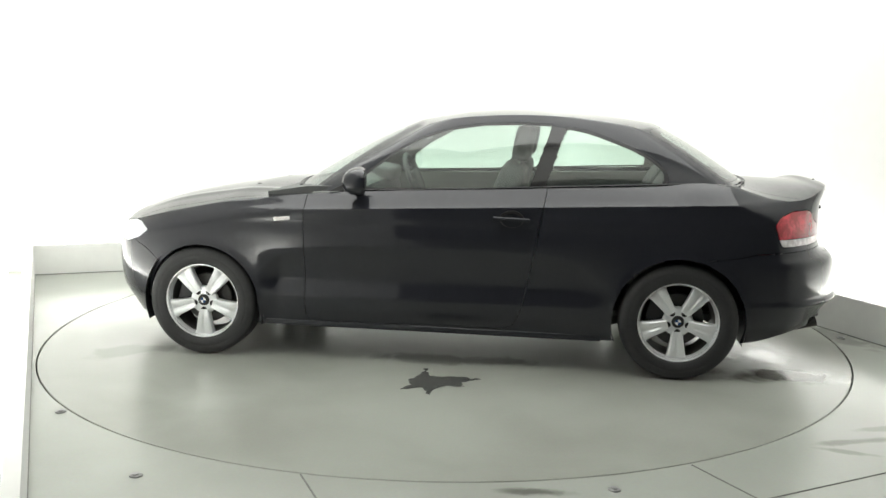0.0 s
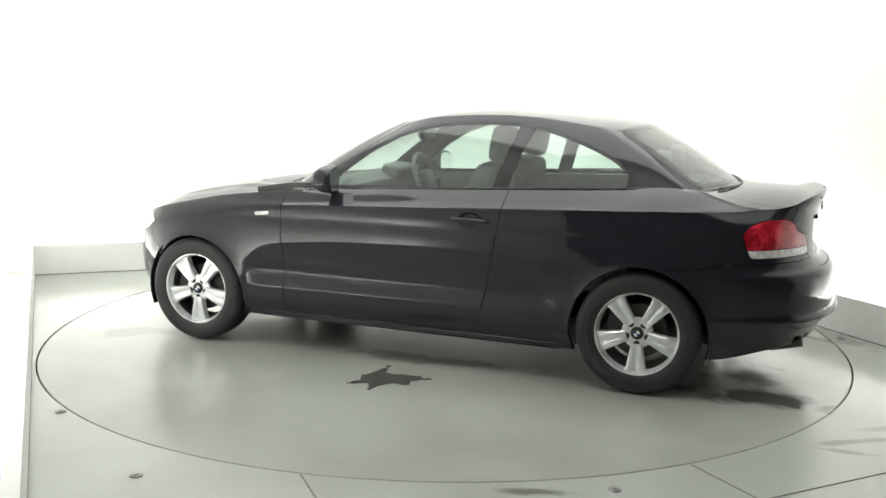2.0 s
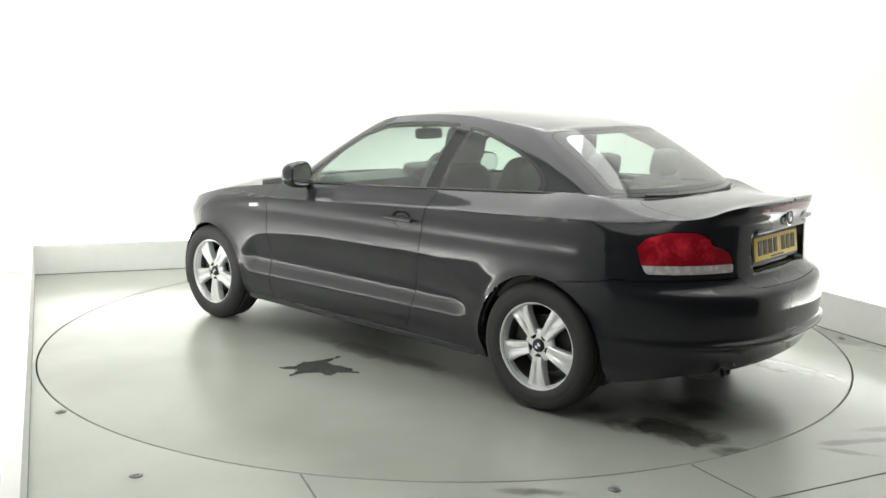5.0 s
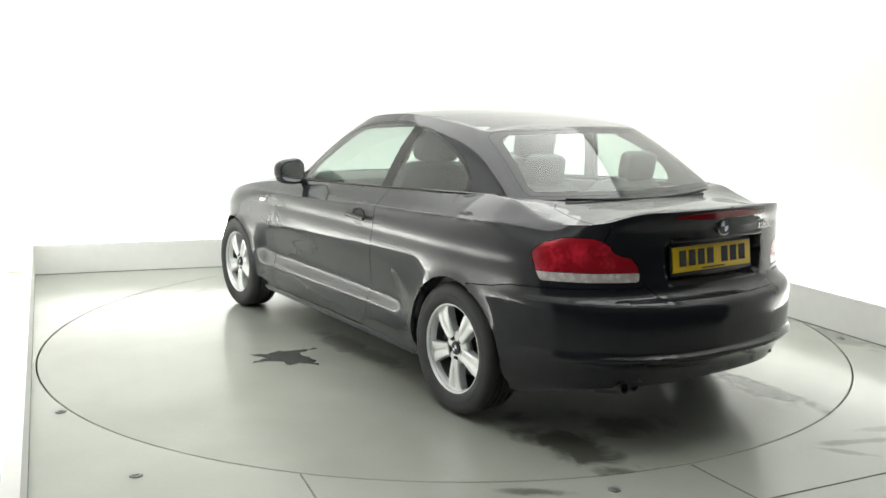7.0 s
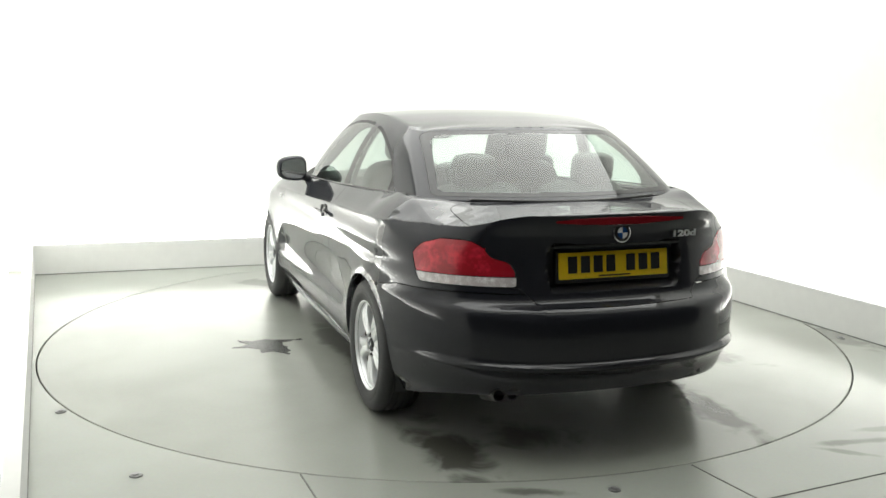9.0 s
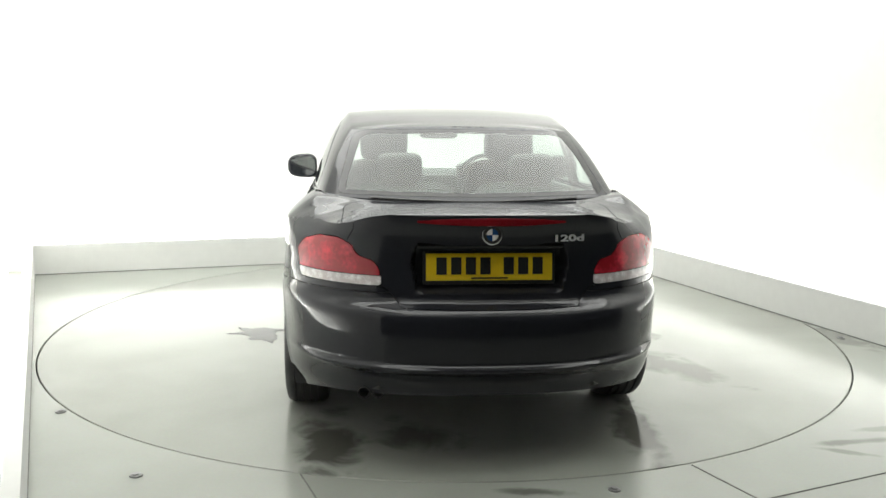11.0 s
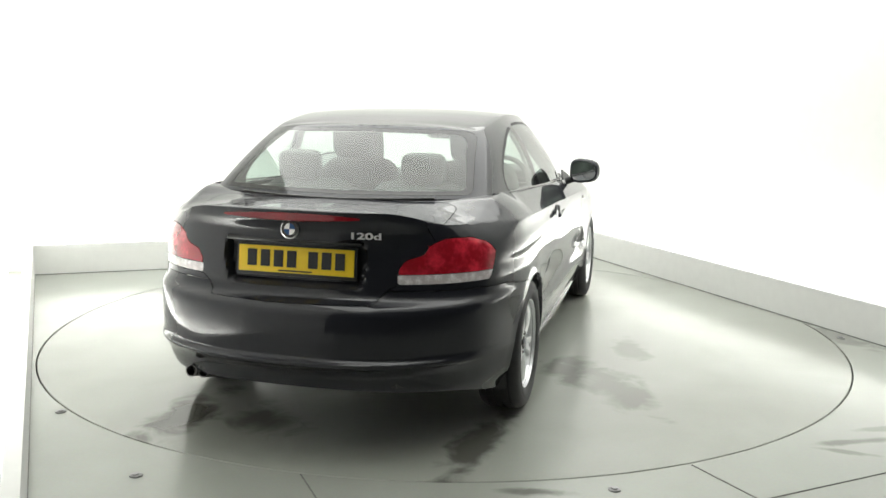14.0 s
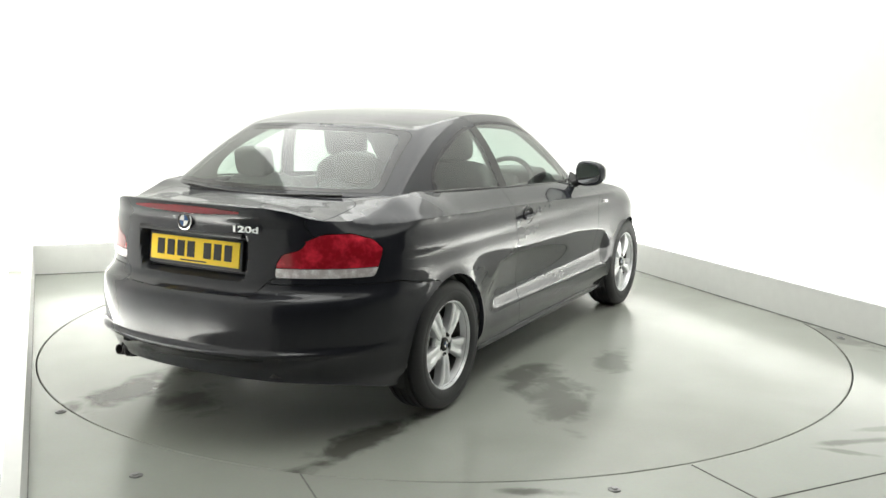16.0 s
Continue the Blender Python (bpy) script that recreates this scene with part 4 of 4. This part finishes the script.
    # rear valance and underside
    pan = slab([(-1.0, 0.44), (-0.96, 0.76), (0.96, 0.76), (1.0, 0.44), (1.70, 0.44), (1.88, 0.40), (1.88, -0.40), (1.70, -0.44), (1.0, -0.44), (0.96, -0.76), (-0.96, -0.76), (-1.0, -0.44)], 0.20, 0.30)
    car_part("underbody", pan, M_TRIM, car, "dark plastic underbody panels", smooth=False)
    tray = slab([(-2.14, -0.45), (-2.14, 0.45), (-2.03, 0.60), (-1.75, 0.70), (-1.0, 0.44), (-1.0, -0.44), (-1.75, -0.70), (-2.03, -0.60)], 0.30, 0.36)
    car_part("rear_undertray", tray, M_TRIM, car, smooth=False)
    for x in (1.33, -1.33):
        for s in (1, -1):
            bm = bmesh.new()
            rows = []
            for k in range(25):
                t = radians(-20 + 220 * k / 24)
                rows.append([bm.verts.new((x + r * math.cos(t), s * y, 0.31 + r * math.sin(t))) for r, y in ((0.358, 0.815), (0.366, 0.79), (0.368, 0.45), (0.10, 0.45))])
            for a, b in zip(rows, rows[1:]):
                for j in range(3):
                    bm.faces.new((a[j], b[j], b[j + 1], a[j + 1]))
            car_part("wheel_arch_liner", bm, M_TRIM, car)
    # radio aerial fin, wipers, washer jets
    for s, y0, y1 in ((1, 0.48, 0.02), (-1, -0.02, -0.45)):
        pts = [(0.935 - 0.30 * abs(y) ** 1.6, y, 0.957) for y in np.linspace(y0, y1, 8)]
        car_part("wiper", tube(pts, 0.012, 8), M_TRIM, car, "black windscreen wiper arm and blade")
    car_part("cowl_panel", slab([(0.98, -0.42), (0.98, 0.42), (0.86, 0.56), (0.74, 0.62), (0.74, -0.62), (0.86, -0.56)], 0.88, 0.922), M_TRIM, car)
    for s in (1, -1):
        jet = boxed((0.03, 0.02, 0.012), pose(1.16, s * 0.3, 0.942), 0.004)
        car_part("washer_jet", jet, M_TRIM, car)
    # rear window seal
    edge = [through_points(FOOT, np.array([t]))[0] + np.array([-0.008, 0, 0.006]) for t in np.linspace(10.1, 12, 14)]
    pts = [tuple(q) for q in edge] + [(q[0], -q[1], q[2]) for q in edge[::-1][1:]]
    car_part("rear_window_seal", tube(pts, 0.006, 8), M_TRIM, car)
    # side window seals
    for s in (1, -1):
        a = np.linspace(4.1, 8.1, 40)
        q = cabin(a, np.full_like(a, 0.03))
        car_part("waistline_seal", tube([(x, s * (y + 0.003), z) for x, y, z in q], 0.005, 8), M_GLOSS_BLACK, car, "gloss black strip under the side windows")


def build_mirror(car, s):
    bm = bmesh.new()
    bmesh.ops.create_uvsphere(bm, u_segments=28, v_segments=18, radius=1)
    for v in bm.verts:
        x, y, z = v.co
        k = (abs(y) ** 3 + abs(z) ** 3) ** (1 / 3) if abs(y) + abs(z) > 1e-6 else 1
        f = math.hypot(y, z) / k if k else 1
        v.co = (x * 0.098 if x > 0 else max(-1, x * 2.2) * 0.030, y * f * 0.098, z * f * 0.078 * (1 - 0.12 * y))
    shell = car_part("door_mirror", bm, M_PAINT, car, "black door mirror with a silver glass")
    shell.matrix_basis = Matrix.Translation(OFF) @ Matrix.Diagonal((1, s, 1, 1)) @ pose(0.40, 0.862 if s > 0 else 0.898, 1.024, 0, 0, 9)
    g = bmesh.new()
    bmesh.ops.create_circle(g, cap_ends=True, segments=40, radius=1)
    for v in g.verts:
        y, z = v.co.x, v.co.y
        k = (abs(y) ** 3.2 + abs(z) ** 3.2) ** (1 / 3.2)
        f = 1 / k
        v.co = (0, y * f * 0.080, z * f * 0.061 * (1 - 0.12 * y))
    glass = part("mirror_glass", g, M_MIRROR, shell, smooth=False)
    glass.location = (-0.0315, 0, 0)
    stem = tube([(0.01, -0.05, -0.045), (0.01, -0.09, -0.060), (0.015, -0.125, -0.075)], 0.024, 12)
    part("mirror_foot", stem, M_TRIM, shell)
    sail = slab([(0.14, 0.0), (-0.06, 0.0), (0.0, 0.07)], -0.005, 0.005)
    bmesh.ops.transform(sail, matrix=pose(0.04, -0.142, -0.066, 113, 0, 0), verts=sail.verts)
    part("mirror_sail", sail, M_GLOSS_BLACK, shell)


def pillow(size, bulge=0.12, m=None):
    """A stuffed cushion: a rounded box with swollen faces."""
    bm = bmesh.new()
    bmesh.ops.create_cube(bm, size=2)
    bmesh.ops.subdivide_edges(bm, edges=bm.edges, cuts=7, use_grid_fill=True)
    for v in bm.verts:
        c = v.co
        k = (abs(c.x) ** 5 + abs(c.y) ** 5 + abs(c.z) ** 5) ** 0.2
        c = c / k
        v.co = Vector((c.x * size[0], c.y * size[1], c.z * size[2])) / 2
    if m:
        bmesh.ops.transform(bm, matrix=m, verts=bm.verts)
    return bm


def build_cabin(car):
    for s in (1, -1):
        seat = car_part("front_seat", pillow((0.52, 0.50, 0.20), m=pose(0.02, s * 0.36, 0.50, 0, -8, 0)), M_SEAT, car, "grey leather front seat")
        back = pillow((0.17, 0.50, 0.66), m=pose(-0.33, s * 0.36, 0.80, 0, -17, 0))
        part("seat_back", back, M_SEAT, seat)
        part("headrest", pillow((0.11, 0.27, 0.20), m=pose(-0.46, s * 0.36, 1.225, 0, -10, 0)), M_SEAT, seat)
        for d in (-0.06, 0.06):
            part("headrest_post", tube([(-0.43, s * 0.36 + d, 1.08), (-0.45, s * 0.36 + d, 1.16)], 0.007, 8), M_CHROME, seat)
    bench = car_part("rear_bench", pillow((0.50, 1.16, 0.20), m=pose(-0.88, 0, 0.50, 0, -6, 0)), M_SEAT, car, "grey leather rear bench")
    for s in (1, -1):
        part("bench_back", pillow((0.16, 0.52, 0.58), m=pose(-1.22, s * 0.29, 0.80, 0, -24, 0)), M_SEAT, bench)
        part("headrest", pillow((0.09, 0.215, 0.15), m=pose(-1.34, s * 0.322, 1.142, 0, -10, 0)), M_SEAT, bench)
        for d in (-0.055, 0.055):
            part("headrest_post", tube([(-1.34, s * 0.322 + d, 1.02), (-1.345, s * 0.322 + d, 1.08)], 0.007, 8), M_CHROME, bench)
    shelf = slab([(-1.30, -0.66), (-1.30, 0.66), (-1.50, 0.62), (-1.62, 0.50), (-1.66, 0.0), (-1.62, -0.50), (-1.50, -0.62)], 1.00, 1.02)
    car_part("parcel_shelf", shelf, M_DASH, car, smooth=False)
    dash = bmesh.new()
    prof = [(0.98, 0.94), (0.75, 0.975), (0.55, 0.985), (0.48, 0.95), (0.46, 0.85), (0.50, 0.62), (0.80, 0.55), (0.98, 0.6)]
    rows = [[dash.verts.new((x, y, z)) for x, z in prof] for y in (-0.68, -0.4, 0, 0.4, 0.68)]
    for a, b in zip(rows, rows[1:]):
        for j in range(len(prof)):
            dash.faces.new((a[j], a[(j + 1) % 8], b[(j + 1) % 8], b[j]))
    dash.faces.new(rows[0])
    dash.faces.new(rows[-1][::-1])
    bmesh.ops.recalc_face_normals(dash, faces=dash.faces)
    dash = car_part("dashboard", dash, M_DASH, car)
    hood = pillow((0.16, 0.36, 0.10), m=pose(0.50, -0.36, 0.985, 0, -8, 0))
    part("instrument_hood", hood, M_DASH, dash)
    ring = [(0.165 * math.cos(t), 0.185 * math.sin(t)) for t in np.linspace(0, 2 * math.pi, 41)]
    tilt = pose(0.30, -0.36, 0.93, 0, 22, 0)
    pts = [tilt @ Vector((0, b, a * 1.1)) for a, b in ring]
    wheel = car_part("steering_wheel", tube(pts, 0.016, 10), M_DASH, car, "black three-spoke steering wheel")
    part("wheel_boss", pillow((0.06, 0.16, 0.14), m=tilt), M_DASH, wheel)
    for ang in (0, 180, 270):
        e = tilt @ Vector((0, 0.18 * math.cos(radians(ang)), 0.18 * math.sin(radians(ang))))
        part("wheel_spoke", tube([tilt @ Vector((0, 0, 0)), e], 0.014, 8), M_DASH, wheel)
    mirror = car_part("rear_view_mirror", pillow((0.035, 0.24, 0.07), m=pose(0.17, -0.02, 1.255, 0, 8, 0)), M_TRIM, car, "black interior rear-view mirror")
    part("mirror_stalk", tube([(0.18, -0.02, 1.27), (0.22, -0.02, 1.305)], 0.012, 8), M_TRIM, mirror)
    for s in (1, -1):
        card = slab([(0.70, 0.0), (-1.25, 0.0), (-1.25, 0.50), (-0.5, 0.48), (0.70, 0.45)], -0.02, 0.02)
        bmesh.ops.transform(card, matrix=pose(0, s * 0.745, 0.50, 90 + 3 * s, 0, 0), verts=card.verts)
        car_part("door_card", card, M_CARD, car, "grey inner door card", smooth=False)
    floor = boxed((2.6, 1.4, 0.03), pose(-0.3, 0, 0.32))
    car_part("cabin_floor", floor, M_DASH, car, smooth=False)


def build_car():
    car = new("car")
    tagged(car, "black two-door coupe with silver alloy wheels on the turntable", "car")
    build_shell(car)
    for x, y in ((1.33, 0.752), (-1.33, 0.762)):
        for s in (1, -1):
            build_wheel(car, x, s * y, s)
    build_details(car)
    build_cabin(car)
    return car


# ---------------------------------------------------------------- the turntable
def blob(points, z0, z1, seed, wob=0.12, n=6):
    """A ragged low puddle over a rough plan outline."""
    rng = random.Random(seed)
    out = []
    for i, p in enumerate(points):
        q = points[(i + 1) % len(points)]
        for k in range(n):
            f = k / n
            x, y = p[0] + f * (q[0] - p[0]), p[1] + f * (q[1] - p[1])
            d = math.hypot(q[0] - p[0], q[1] - p[1]) * wob
            out.append((x + rng.uniform(-d, d), y + rng.uniform(-d, d)))
    return slab(out, z0, z1)


def build_turntable():
    bm = bmesh.new()
    n = 180
    rings = []
    for r, z in ((2.448, -0.10), (2.448, -0.003), (2.445, 0.0)):
        rings.append([bm.verts.new((r * math.cos(2 * math.pi * k / n), r * math.sin(2 * math.pi * k / n), z)) for k in range(n)])
    for a, b in zip(rings, rings[1:]):
        for k in range(n):
            bm.faces.new((a[k], a[(k + 1) % n], b[(k + 1) % n], b[k]))
    bm.faces.new(rings[-1])
    table = new("turntable", finish("turntable", bm, M_DISC, False))
    tagged(table, "round grey-green painted turntable with oil stains", "turntable")
    star = [(0.05, 1.34), (0.0, 1.25), (0.03, 1.16), (-0.01, 1.12), (-0.03, 0.945), (-0.07, 1.08), (-0.12, 1.09), (-0.2, 1.06), (-0.34, 1.10), (-0.25, 1.17), (-0.27, 1.23),
            (-0.16, 1.24), (-0.12, 1.40), (-0.07, 1.28), (-0.03, 1.30)]
    part("oil_stain", blob(star, 0.0003, 0.0018, 4, 0.10, 6), M_STAIN, table, "dark ragged oil stain on the paint", smooth=False)
    return table


table = build_turntable()
car = build_car()


def motions():
    turns = [(0, 172.2), (1, 165.9), (2, 159.33), (3, 152.59), (4, 145.73), (5, 138.8), (6, 131.82), (7, 124.8), (8, 117.76), (9, 110.67), (10, 103.56),
             (11, 96.41), (12, 89.24), (13, 82.06), (14, 74.93), (15, 67.89), (16, 61.02)]
    rows = [(t, pose(0, 0, 0, 0, 0, a)) for t, a in turns]
    walk(car, rows)
    walk(table, rows)


motions()
